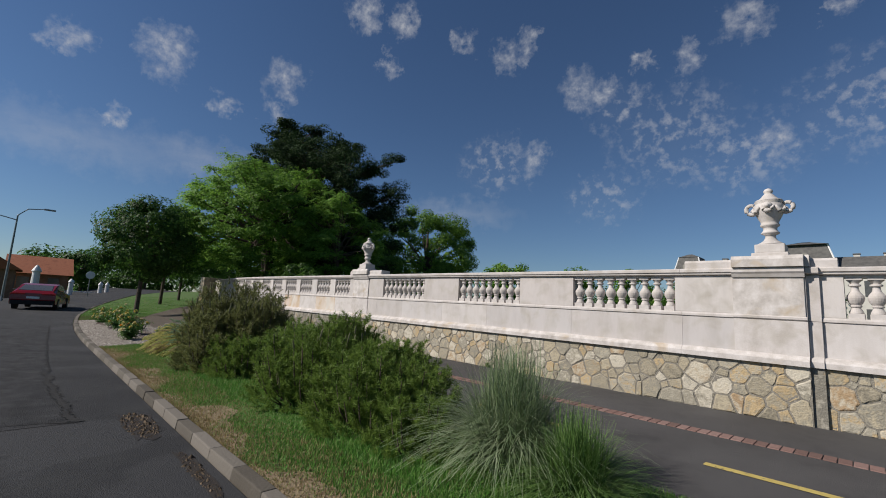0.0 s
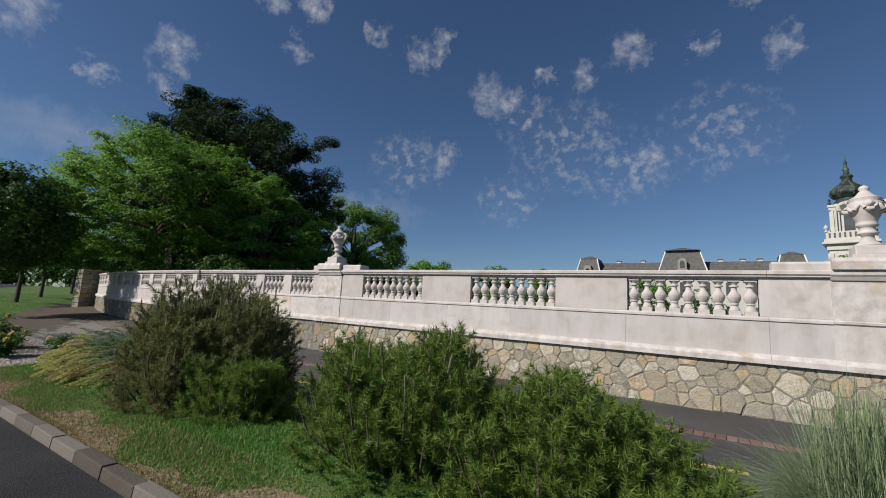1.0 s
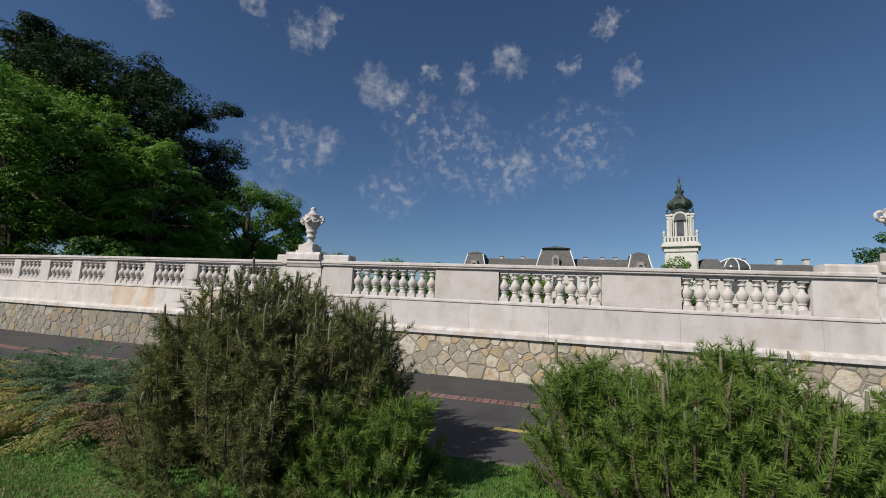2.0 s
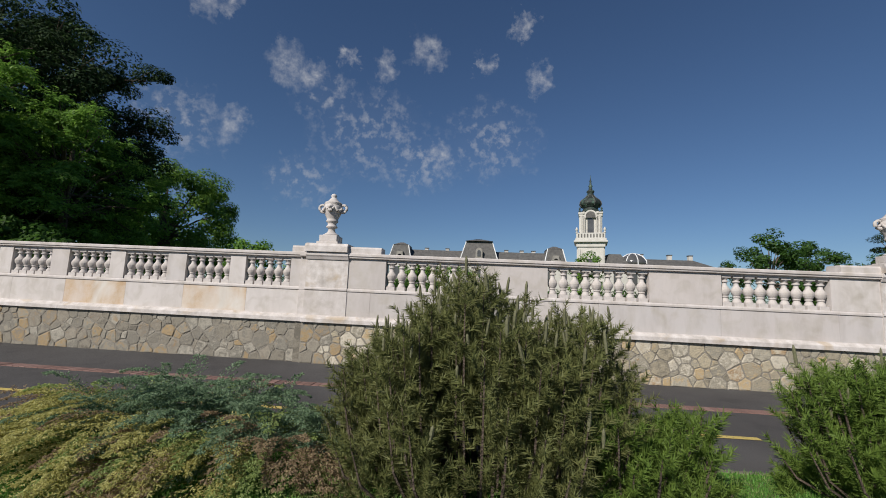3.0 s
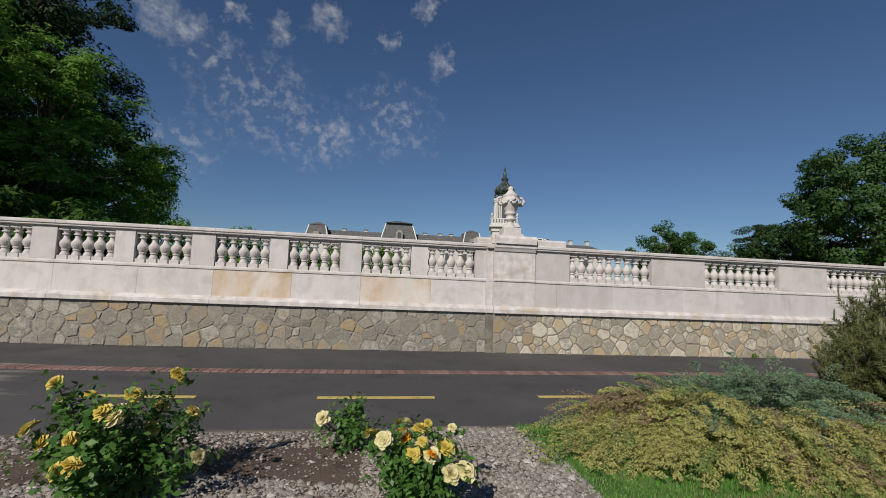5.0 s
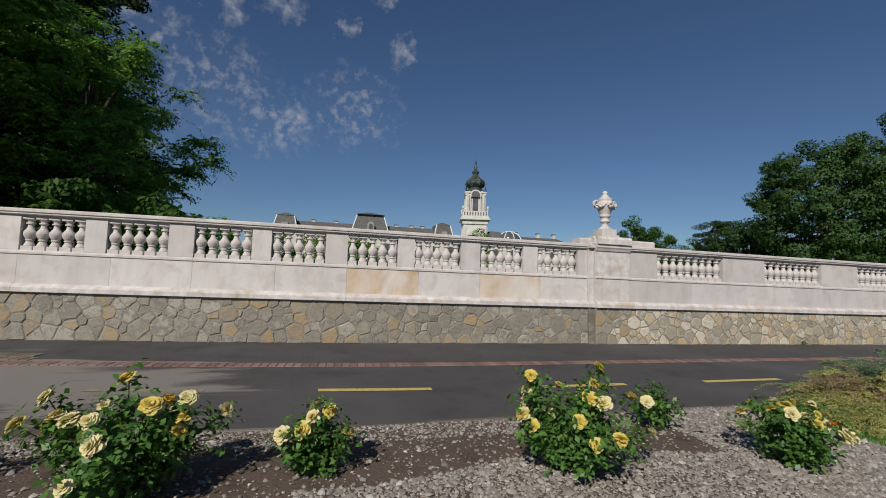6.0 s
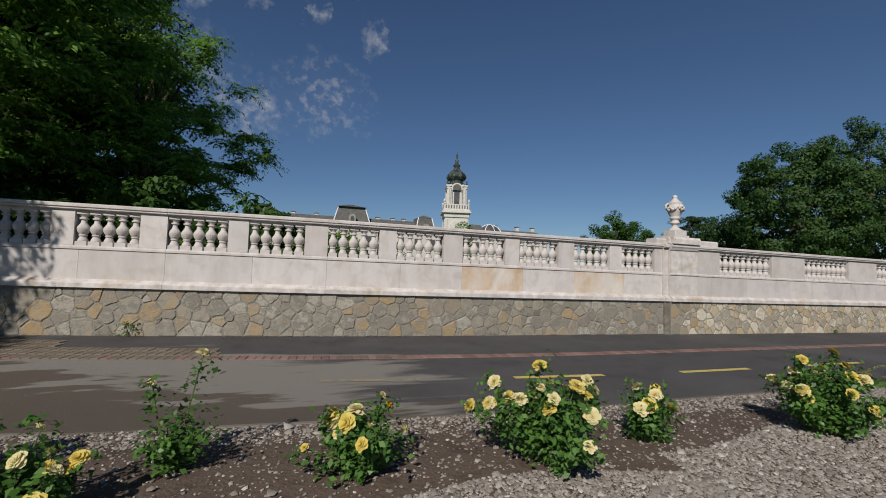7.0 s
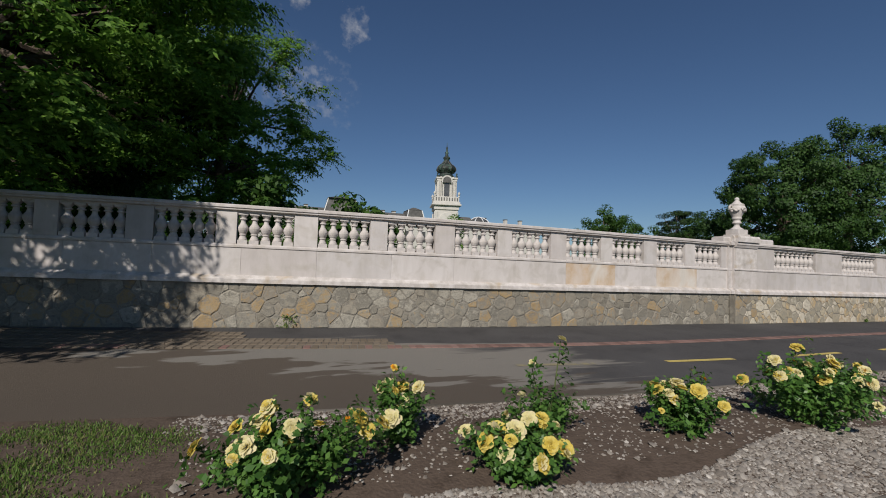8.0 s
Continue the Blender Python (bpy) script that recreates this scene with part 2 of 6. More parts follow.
M_STONE_G = mat("grey_fieldstone", GREYS, 11.0, 0.85, 0.55, 45, island="object", stain=RUST, shares=(0.55, 0.95, -0.25))
M_STONE_GJ = mat("grey_fieldstone_joined", GREYS, 11.0, 0.85, 0.55, 45, island="island", stain=RUST, shares=(0.55, 0.95, -0.25))
M_MORTAR = mat("mortar", [(0.13, 0.118, 0.098), (0.24, 0.22, 0.185), (0.19, 0.172, 0.142)], 5.0, 0.95, 0.7, 70)
M_BRICK = mat("paving_brick", [(0.13, 0.08, 0.068), (0.2, 0.118, 0.1), (0.24, 0.155, 0.135)], 8.0, 0.85, 0.4, 90, island="object")
M_BRICK2 = mat("sandy_brick", [(0.13, 0.104, 0.076), (0.175, 0.143, 0.108), (0.15, 0.12, 0.09)], 8.0, 0.9, 0.4, 90, island="object")
M_KERB = mat("kerb_stone", [(0.066, 0.056, 0.044), (0.131, 0.116, 0.096), (0.168, 0.149, 0.127)], 3.0, 0.9, 0.35, 50, island="object")
M_YELLOW = mat("yellow_paint", [(0.42, 0.32, 0.09), (0.52, 0.41, 0.13)], 10.0, 0.7, 0.2, 120, stain=((0.12, 0.11, 0.1), 30, 0.6, 0.1))
M_FADED = mat("silted_yellow_paint", [(0.2, 0.175, 0.115), (0.25, 0.22, 0.13)], 10.0, 0.85, 0.2, 120, stain=((0.17, 0.157, 0.138), 12, 0.48, 0.12))
M_SOIL = mat("soil", [(0.051, 0.035, 0.025), (0.098, 0.071, 0.054), (0.072, 0.051, 0.039)], 4.0, 0.95, 0.5, 45)
M_TURF = mat("turf", [(0.040, 0.085, 0.018), (0.065, 0.128, 0.026), (0.130, 0.142, 0.058)], 2.5, 0.95, 0.8, 40)
M_GRASS = leafmat("grass_blade", [(0.059, 0.168, 0.023), (0.087, 0.232, 0.034), (0.127, 0.271, 0.051), (0.235, 0.271, 0.103)], 0.3)
M_WEED = leafmat("weedy_grass_blade", [(0.05, 0.11, 0.02), (0.09, 0.17, 0.03), (0.14, 0.21, 0.05), (0.24, 0.19, 0.09)], 0.3, scale=3.0, shares=(0.7, 0.7, -0.2))
M_FRESH = leafmat("fresh_grass_blade", [(0.07, 0.14, 0.03), (0.11, 0.2, 0.05), (0.17, 0.26, 0.08)], 0.25)
M_DRY = leafmat("dry_grass_blade", [(0.210, 0.150, 0.075), (0.330, 0.255, 0.135), (0.240, 0.240, 0.090)], 0.3)
M_GRAVEL = mat("gravel", [(0.13, 0.112, 0.096), (0.25, 0.222, 0.192), (0.17, 0.14, 0.115), (0.34, 0.31, 0.275), (0.21, 0.185, 0.16), (0.48, 0.445, 0.4)], 9.0, 0.9, 0.2, 80, island="island")
M_BARK = mat("bark", [(0.06, 0.045, 0.034), (0.13, 0.1, 0.08)], 14.0, 0.95, 0.9, 60)
M_LIMELEAF = leafmat("lime_leaf", [(0.065, 0.147, 0.024), (0.132, 0.269, 0.037), (0.223, 0.380, 0.063)])
M_DARKLEAF = leafmat("dark_leaf", [(0.026, 0.066, 0.014), (0.046, 0.11, 0.02), (0.085, 0.165, 0.03)])
M_PINE = leafmat("pine_needle", [(0.012, 0.03, 0.011), (0.024, 0.05, 0.017), (0.045, 0.078, 0.025)], 0.2, 0.85)
M_CHEST = leafmat("chestnut_leaf", [(0.02, 0.05, 0.012), (0.035, 0.08, 0.017), (0.065, 0.13, 0.025)], 0.35)
M_MAPLE = leafmat("maple_leaf", [(0.068, 0.144, 0.022), (0.128, 0.245, 0.034), (0.235, 0.371, 0.054)], 0.4, scale=2.2, shares=(0.6, 0.7, -0.15))
M_MUGO = leafmat("mugo_needle", [(0.088, 0.151, 0.031), (0.140, 0.216, 0.041), (0.216, 0.302, 0.064)], 0.4, scale=9.0, shares=(0.85, 0.4, -0.12))
M_MUGO_DARK = leafmat("mugo_needle_dark", [(0.104, 0.123, 0.046), (0.165, 0.183, 0.064), (0.262, 0.259, 0.104)], 0.4, scale=9.0, shares=(0.85, 0.4, -0.12))
M_CANDLE = mat("pine_candle", [(0.09, 0.095, 0.05), (0.17, 0.165, 0.095)], 20.0, 0.8, 0.2, 80)
M_PLUME = leafmat("fountain_grass_blade", [(0.121, 0.187, 0.077), (0.209, 0.275, 0.143), (0.330, 0.374, 0.242)], 0.25)
M_JUN = [leafmat("juniper_gold", [(0.357, 0.342, 0.105), (0.503, 0.480, 0.174), (0.608, 0.565, 0.254)], 0.5),
         leafmat("juniper_green", [(0.179, 0.251, 0.080), (0.280, 0.365, 0.120), (0.403, 0.467, 0.180)], 0.5),
         leafmat("juniper_blue", [(0.12, 0.20, 0.11), (0.19, 0.28, 0.16), (0.28, 0.37, 0.23)], 0.45),
         leafmat("juniper_brown", [(0.24, 0.17, 0.11), (0.34, 0.25, 0.16), (0.4, 0.33, 0.18)], 0.45)]
M_ROSELEAF = leafmat("rose_leaf", [(0.044, 0.106, 0.022), (0.075, 0.169, 0.035), (0.125, 0.237, 0.050)], 0.35, 0.4)
M_STEM = mat("rose_stem", [(0.07, 0.1, 0.03), (0.1, 0.12, 0.045)], 20, 0.7, 0.1)
M_PETAL_Y = mat("yellow_petal", [(0.58, 0.41, 0.05), (0.64, 0.51, 0.11), (0.66, 0.57, 0.2)], 30, 0.6, 0, 90, translucent=0.3)
M_PETAL_C = mat("cream_petal", [(0.64, 0.56, 0.24), (0.7, 0.64, 0.34), (0.7, 0.6, 0.4)], 30, 0.6, 0, 90, translucent=0.3)
M_PETAL_O = mat("deep_yellow_petal", [(0.8, 0.33, 0.02), (0.85, 0.48, 0.03)], 9, 0.6, 0, 50, translucent=0.25)
M_PLASTER = mat("cream_plaster", [(0.46, 0.44, 0.4), (0.56, 0.54, 0.5)], 0.8, 0.85, 0.15, 12)
M_DORMER = mat("weathered_stone", [(0.2, 0.19, 0.17), (0.32, 0.3, 0.27)], 1.2, 0.85, 0.2, 9)
M_SLATE = mat("slate_roof", [(0.063, 0.061, 0.059), (0.099, 0.095, 0.090), (0.126, 0.122, 0.113)], 1.5, 0.7, 0.4, 14)
M_COPPER = mat("green_copper", [(0.012, 0.014, 0.013), (0.025, 0.034, 0.03), (0.09, 0.15, 0.115)], 0.9, 0.6, 0.2, 10)
M_GLASSDARK = mat("window_dark", [(0.06, 0.06, 0.06), (0.1, 0.1, 0.1)], 0.6, 0.15, 0, 4, spec=0.6)
M_ROOFTILE = mat("clay_tile", [(0.22, 0.07, 0.035), (0.34, 0.12, 0.06), (0.28, 0.1, 0.05)], 2.0, 0.85, 0.4, 30)
M_HOUSE = mat("house_brick", [(0.2, 0.1, 0.06), (0.3, 0.17, 0.11)], 2.0, 0.9, 0.2, 30)
M_METAL = mat("grey_metal", [(0.22, 0.23, 0.24), (0.3, 0.31, 0.32)], 5.0, 0.45, 0.05, 50, metal=0.7)
M_CAR = mat("red_car_paint", [(0.168, 0.004, 0.007), (0.198, 0.006, 0.010)], 0.7, 0.22, 0, 3, spec=0.6)
M_RUBBER = mat("black_rubber", [(0.012, 0.012, 0.012), (0.025, 0.025, 0.025)], 20, 0.85, 0.1)
M_LIGHTRED = mat("tail_light_red", [(0.35, 0.01, 0.01), (0.5, 0.02, 0.02)], 3, 0.2, 0, 9)
M_RUBBLE = mat("brown_rubble", [(0.05, 0.036, 0.024), (0.11, 0.078, 0.048), (0.19, 0.14, 0.09)], 9.0, 0.95, 0.3, 80, island="island")
M_OLDROAD = mat("worn_asphalt", [(0.012, 0.012, 0.013), (0.026, 0.026, 0.028), (0.04, 0.039, 0.04)], 5.0, 0.9, 1.0, 90, stain=((0.01, 0.01, 0.011), 2.6, 0.52, 0.2))
M_DRYSOIL = mat("dry_soil", [(0.138, 0.100, 0.062), (0.213, 0.163, 0.103), (0.163, 0.125, 0.075)], 5.0, 0.95, 0.6, 60)
M_WET = mat("wet_mud", [(0.028, 0.023, 0.019), (0.045, 0.037, 0.03)], 4.0, 0.45, 0.3, 120)
M_RUSTY = mat("reddish_soil", [(0.075, 0.05, 0.04), (0.13, 0.075, 0.055)], 9.0, 0.9, 0.3, 90, stain=((0.055, 0.052, 0.052), 9.0, 0.5, 0.1))
M_CRACK = mat("crack_filling", [(0.012, 0.012, 0.013), (0.025, 0.024, 0.024)], 9.0, 0.95, 0.5, 120)
M_WHITE = mat("white_paint", [(0.7, 0.7, 0.7), (0.8, 0.8, 0.8)], 4, 0.5, 0.05)

# ---- mesh helpers ----
TANGLE = np.random.RandomState(7)


def mesh_of(name, v, f, material, smooth=False):
    me = bpy.data.meshes.new(name)
    me.from_pydata([tuple(p) for p in v], [], f)
    if smooth:
        me.shade_smooth()
    for mm in (material if isinstance(material, (list, tuple)) else [material]):
        me.materials.append(mm)
    return me


def quads(name, v, material, n=4):
    """A mesh of separate n-cornered faces from an array (count * n, 3)."""
    v = np.asarray(v, dtype=np.float32).reshape(-1, 3)
    k = len(v) // n
    me = bpy.data.meshes.new(name)
    me.vertices.add(len(v))
    me.vertices.foreach_set("co", v.ravel())
    me.loops.add(len(v))
    me.loops.foreach_set("vertex_index", np.arange(len(v), dtype=np.int32))
    me.polygons.add(k)
    me.polygons.foreach_set("loop_start", np.arange(0, len(v), n, dtype=np.int32))
    me.update(calc_edges=True)
    me.materials.append(material)
    return me


def child(name, me, parent, label=""):
    ob = new(name, me)
    ob.parent = parent
    if label:
        ob["label"] = label
    return ob


def part(name, bm, material, parent, label="", smooth=False):
    me = bpy.data.meshes.new(name)
    bm.to_mesh(me)
    bm.free()
    if smooth:
        me.shade_smooth()
    me.materials.append(material)
    if parent is None:
        ob = new(name, me)
        if label:
            ob["label"] = label
        return ob
    return child(name, me, parent, label)


def thing(name, label, category, at=(0, 0, 0), group="", kind=""):
    ob = new(name)
    ob.location = at
    ob.empty_display_size = 0.2
    return tagged(ob, label, category, group, kind)


def box(bm, x0, x1, y0, y1, z0, z1, bevel=0.0):
    r = bmesh.ops.create_cube(bm, size=1.0)
    for v in r["verts"]:
        v.co = Vector(((x0 + x1) / 2 + v.co.x * (x1 - x0), (y0 + y1) / 2 + v.co.y * (y1 - y0), (z0 + z1) / 2 + v.co.z * (z1 - z0)))
    if bevel:
        es = list({e for v in r["verts"] for e in v.link_edges})
        bmesh.ops.bevel(bm, geom=es, offset=bevel, segments=2, affect="EDGES", profile=0.6)


def lathe(profile, n=16, cx=0.0, cy=0.0, z0=0.0, bm=None):
    bm = bm or bmesh.new()
    rings = []
    for r, z in profile:
        rings.append([bm.verts.new((cx + r * math.cos(2 * math.pi * i / n), cy + r * math.sin(2 * math.pi * i / n), z0 + z)) for i in range(n)])
    for a, b in zip(rings, rings[1:]):
        for i in range(n):
            bm.faces.new((a[i], a[(i + 1) % n], b[(i + 1) % n], b[i]))
    bm.faces.new(list(reversed(rings[0])))
    bm.faces.new(rings[-1])
    return bm


def tube(bm, pts, radii, n=6):
    """A tapered tube along points."""
    rings = []
    for i, p in enumerate(pts):
        p = Vector(p)
        d = (Vector(pts[min(i + 1, len(pts) - 1)]) - Vector(pts[max(i - 1, 0)])).normalized()
        a = d.orthogonal().normalized()
        b = d.cross(a)
        rings.append([bm.verts.new(p + radii[i] * (math.cos(2 * math.pi * k / n) * a + math.sin(2 * math.pi * k / n) * b)) for k in range(n)])
    for r, s in zip(rings, rings[1:]):
        for k in range(n):
            bm.faces.new((r[k], r[(k + 1) % n], s[(k + 1) % n], s[k]))
    bm.faces.new(list(reversed(rings[0])))
    bm.faces.new(rings[-1])


def unit(a):
    return a / np.maximum(np.linalg.norm(a, axis=1, keepdims=True), 1e-9)


def leaves(p, nrm, size, aspect=0.55, droop=0.0, tries=None):
    """Folded leaf quads (base, side, tip, side) at p, facing nrm; an array (4n, 3)."""
    r = tries or TANGLE
    n = len(p)
    d = r.normal(size=(n, 3))
    d = unit(d - nrm * np.sum(d * nrm, axis=1, keepdims=True))
    d[:, 2] -= droop
    d = unit(d)
    s = np.cross(nrm, d)
    L = (size * r.uniform(0.65, 1.3, n))[:, None]
    v = np.stack([p - d * L * 0.5, p + s * L * aspect * 0.5 + nrm * L * 0.06, p + d * L * 0.5 - nrm * L * 0.08, p - s * L * aspect * 0.5 + nrm * L * 0.06], axis=1)
    return v.reshape(-1, 3)


def clump_leaves(centres, radii, per, size, up=0.5, flat=0.75, aspect=0.55, droop=0.2, out=None):
    """Leaves over the outsides of many clumps; out: the way out of the crown at each clump."""
    r = TANGLE
    C = np.repeat(np.asarray(centres, float), per, axis=0)
    R = np.repeat(np.asarray(radii, float), per)[:, None]
    d = unit(r.normal(size=(len(C), 3)))
    rad = R * (r.uniform(0.25, 1.0, (len(C), 1)) ** 0.45)
    p = C + d * rad * np.array([1, 1, flat])
    nrm = d + np.array([0, 0, up]) + 0.45 * r.normal(size=d.shape)
    if out is not None:
        nrm += 0.9 * np.repeat(out, per, axis=0)
    nrm = unit(nrm)
    return leaves(p, nrm, size, aspect, droop)


def spray_leaves(centres, radii, twigs, per, size, aspect=0.42, out=None):
    """Pointed leaves in pairs along drooping twigs that fan out of each clump."""
    r = TANGLE
    C = np.repeat(np.asarray(centres, float), twigs, axis=0)
    R = np.repeat(np.asarray(radii, float), twigs)[:, None] * r.uniform(0.7, 1.3, (len(C), 1))
    d = r.normal(size=C.shape)
    d[:, 2] = np.abs(d[:, 2]) * 0.55
    d = unit(d)
    k = np.tile(np.linspace(0.15, 1.0, per), len(C))[:, None] + r.normal(0, 0.03, (len(C) * per, 1))
    C, R, d = (np.repeat(q, per, axis=0) for q in (C, R, d))
    p = C + d * R * k
    p[:, 2] -= (0.45 * R * k ** 2)[:, 0]
    run = unit(d - np.array([0, 0, 1.0]) * 0.9 * k)
    side = unit(np.cross(run, np.array([0, 0, 1.0])) + 1e-6) * np.where(np.arange(len(p)) % 2, 1, -1)[:, None]
    g = unit(run * 0.7 + side * 0.8 + 0.3 * r.normal(size=p.shape) - np.array([0, 0, 0.25]))
    nrm = np.array([0, 0, 0.5]) + 0.5 * r.normal(size=p.shape) + 0.7 * d
    if out is not None:
        nrm += 1.1 * np.repeat(out, twigs * per, axis=0)
    nrm = unit(nrm)
    s = unit(np.cross(nrm, g))
    nrm = np.cross(g, s)
    L = (size * r.uniform(0.6, 1.25, len(p)))[:, None]
    v = np.stack([p, p + g * L * 0.45 + s * L * aspect * 0.5 + nrm * L * 0.05, p + g * L - nrm * L * 0.1, p + g * L * 0.45 - s * L * aspect * 0.5 + nrm * L * 0.05], axis=1)
    return v.reshape(-1, 3)

# ---- plan ----
def wall_y(x):
    return 7.05 + (0.0085 * (x + 15) ** 2 if x < -15 else 0.0)


def base_z(x):
    return -0.01 - 0.0075 * x


def rise(x, y):
    return 0.035 * max(0.0, -x - 30) * min(1.0, max(0.0, (y + 2) / 10))


def kerb_y(x):
    return 1.22 + (0.0042 * (x + 12) ** 2 if x < -12 else 0.0)


def path_y(x):
    return 3.33 + (0.012 * (x + 15) ** 2 if x < -15 else 0.0)


def strip_y(x):
    return 5.5 + (0.011 * (x + 13.5) ** 2 if x < -13.5 else 0.0)


def path_z(x, y):
    y0 = path_y(x)
    k = min(1.0, max(0.0, (y - y0 - 0.8) / max(0.5, wall_y(x) - y0 - 0.8)))
    return base_z(x) * k + rise(x, y)


def sheet(name, xs, across, zf, material, label, n=6, kind="structure"):
    """A ground sheet between two lines y0(x), y1(x), with heights zf(x, y)."""
    v, f = [], []
    for x in xs:
        a, b = across(x)
        for j in range(n + 1):
            y = a + (b - a) * j / n
            v.append((x, y, zf(x, y)))
    m = n + 1
    for i in range(len(xs) - 1):
        for j in range(n):
            f.append((i * m + j, i * m + j + 1, (i + 1) * m + j + 1, (i + 1) * m + j))
    if xs[1] > xs[0]:
        f = [tuple(reversed(q)) for q in f]
    ob = new(name, mesh_of(name, v, f, material, True))
    return tagged(ob, label, name.replace("_", " "), kind=kind)


def span(a, b, step):
    return [a + (b - a) * i / max(1, round(abs(b - a) / step)) for i in range(max(1, round(abs(b - a) / step)) + 1)]


ROAD_Z = -0.07
XS = span(60, -20, 1.0) + span(-20.5, -75, 1.0)
# the ground sheet, to the horizon
bm = bmesh.new()
ring = []
for r in (0.1, 30, 70, 150, 400, 1200, 3000):
    ring.append([bm.verts.new((r * math.cos(a), r * math.sin(a), -0.3 + (rise(r * math.cos(a), r * math.sin(a)) * 0.9 if r < 100 else 0))) for a in [2 * math.pi * i / 48 for i in range(48)]])
for a, b in zip(ring, ring[1:]):
    for i in range(48):
        bm.faces.new((a[i], b[i], b[(i + 1) % 48], a[(i + 1) % 48]))
bm.faces.new(ring[0])
tagged(part("ground", bm, M_TURF, None), "grass-covered park ground reaching the horizon", "ground", kind="structure")

sheet("road", XS, lambda x: (-7.5 + (0.0042 * (x + 12) ** 2 if x < -12 else 0), kerb_y(x) - 0.02), lambda x, y: ROAD_Z + rise(x, y), M_ROAD, "patched grey asphalt road with cracks along a kerb")
sheet("cycle_path", XS, lambda x: (path_y(x), wall_y(x) + 0.1), path_z, M_ASPHALT, "dark asphalt foot and cycle path beside a garden wall", 8)


def verge_z(x, y):
    a, b = kerb_y(x) + 0.12, path_y(x)
    k = (y - a) / (b - a)
    k = min(1, max(0, k))
    return -0.03 * (1 - k) + 0.004 * k + 0.055 * math.sin(math.pi * k) ** 1.2 + rise(x, y)


GR0, GR1 = -25.6, -11.6   # the stretch of gravel and soil


def verge(name, x0, x1, material, label):
    return sheet(name, span(x0, x1, 0.3), lambda x: (kerb_y(x) + 0.1, path_y(x) + 0.01), verge_z, material, label, 8)


verge("lawn", 60, GR1, M_TURF, "strip of mown grass between kerb and path")
verge("planting_bed", GR1, GR0, M_SOIL, "bed of brown soil strewn with pale gravel")
verge("lawn", GR0, -75, M_TURF, "strip of mown grass with young trees beside the path")

sheet("bare_edge", span(1.5, -11.5, 0.08), lambda x: (kerb_y(x) + 0.1, kerb_y(x) + 0.34 + 0.15 * math.sin(x * 2.3) + 0.08 * math.sin(x * 6.1) + 0.03 * math.sin(x * 17)), lambda x, y: verge_z(x, y) + 0.004, M_DRYSOIL, "bare dry soil along the edge of the lawn", 3)

edging = thing("path_edging", "narrow pale concrete edging between path and bed", "edging", kind="structure")
x = 2.0
while x > -20.5:
    bm = bmesh.new()
    p = [(x, path_y(x)), (x - 0.99, path_y(x - 0.99))]
    vs = [bm.verts.new((q[0], q[1] + o, z)) for q in p for o, z in ((-0.035, -0.1), (-0.035, 0.009), (-0.03, 0.014), (0.01, 0.014), (0.015, 0.009), (0.015, -0.1))]
    for i in range(5):
        bm.faces.new((vs[i], vs[i + 1], vs[6 + i + 1], vs[6 + i]))
    bm.faces.new(vs[:6])
    bm.faces.new(vs[6:])
    bmesh.ops.recalc_face_normals(bm, faces=bm.faces)
    part("edging_stone", bm, M_KERB, edging)
    x -= 1.0

# ---- garden wall ----
STEPS = (-10.87, -0.55)   # between these the wall stands forward


def W(u, d, h):
    return (u, wall_y(u) + d + (-0.04 if STEPS[0] < u < STEPS[1] else 0.04), base_z(u) + rise(u, 9) * 0.3 + h)


def extrude(name, u0, u1, profile, material, parent, label="", step=0.6, gap=0.0):
    """A run of a closed profile of (depth, height) along the wall from u0 to u1."""
    us = span(u0 + gap, u1 - gap, step)
    us = sorted(us + [b + e for b in STEPS if u0 + 0.01 < b < u1 - 0.01 for e in (-0.001, 0.001)])
    n = len(profile)
    v = [W(u, d, h) for u in us for d, h in profile]
    f = []
    for i in range(len(us) - 1):
        for j in range(n):
            k = (j + 1) % n
            f.append((i * n + j, i * n + k, (i + 1) * n + k, (i + 1) * n + j))
    f.append(tuple(reversed(range(n))))
    f.append(tuple((len(us) - 1) * n + j for j in range(n)))
    me = mesh_of(name, v, f, material)
    b = bmesh.new()
    b.from_mesh(me)
    bmesh.ops.recalc_face_normals(b, faces=b.faces)
    b.to_mesh(me)
    b.free()
    return child(name, me, parent, label)


def rect(d0, d1, h0, h1, c=0.008):
    return [(d0, h0 + c), (d0, h1 - c), (d0 + c, h1), (d1 - c, h1), (d1, h1 - c), (d1, h0 + c), (d1 - c, h0), (d0 + c, h0)]


WALL_END, WALL_START = -33.6, 9.5
wall = thing("wall_garden", "white limestone balustrade wall on a fieldstone base", "garden wall", kind="structure")
H_ST, H_SK, H_PL, H_OB, H_OT, H_C0, H_C1 = 0.71, 0.83, 1.27, 1.33, 1.83, 1.86, 1.955
extrude("backing", WALL_END, WALL_START, rect(0.0, 0.45, -0.2, H_ST), M_MORTAR, wall, "grey mortar bed")

OPEN_L = []
u = -11.2
while u > -32.5:
    OPEN_L += [(u - 0.87, u), (u - 1.17 - 0.87, u - 1.17)]
    u -= 2.41
OPEN_R = [(-9.41 + 2.83 * i, -9.41 + 2.83 * i + 1.68) for i in range(3)] + [(-0.2 + 2.83 * i, -0.2 + 2.83 * i + 1.68) for i in range(3)]
OPENINGS = sorted([(a, b, 5) for a, b in OPEN_L] + [(a, b, 9) for a, b in OPEN_R])

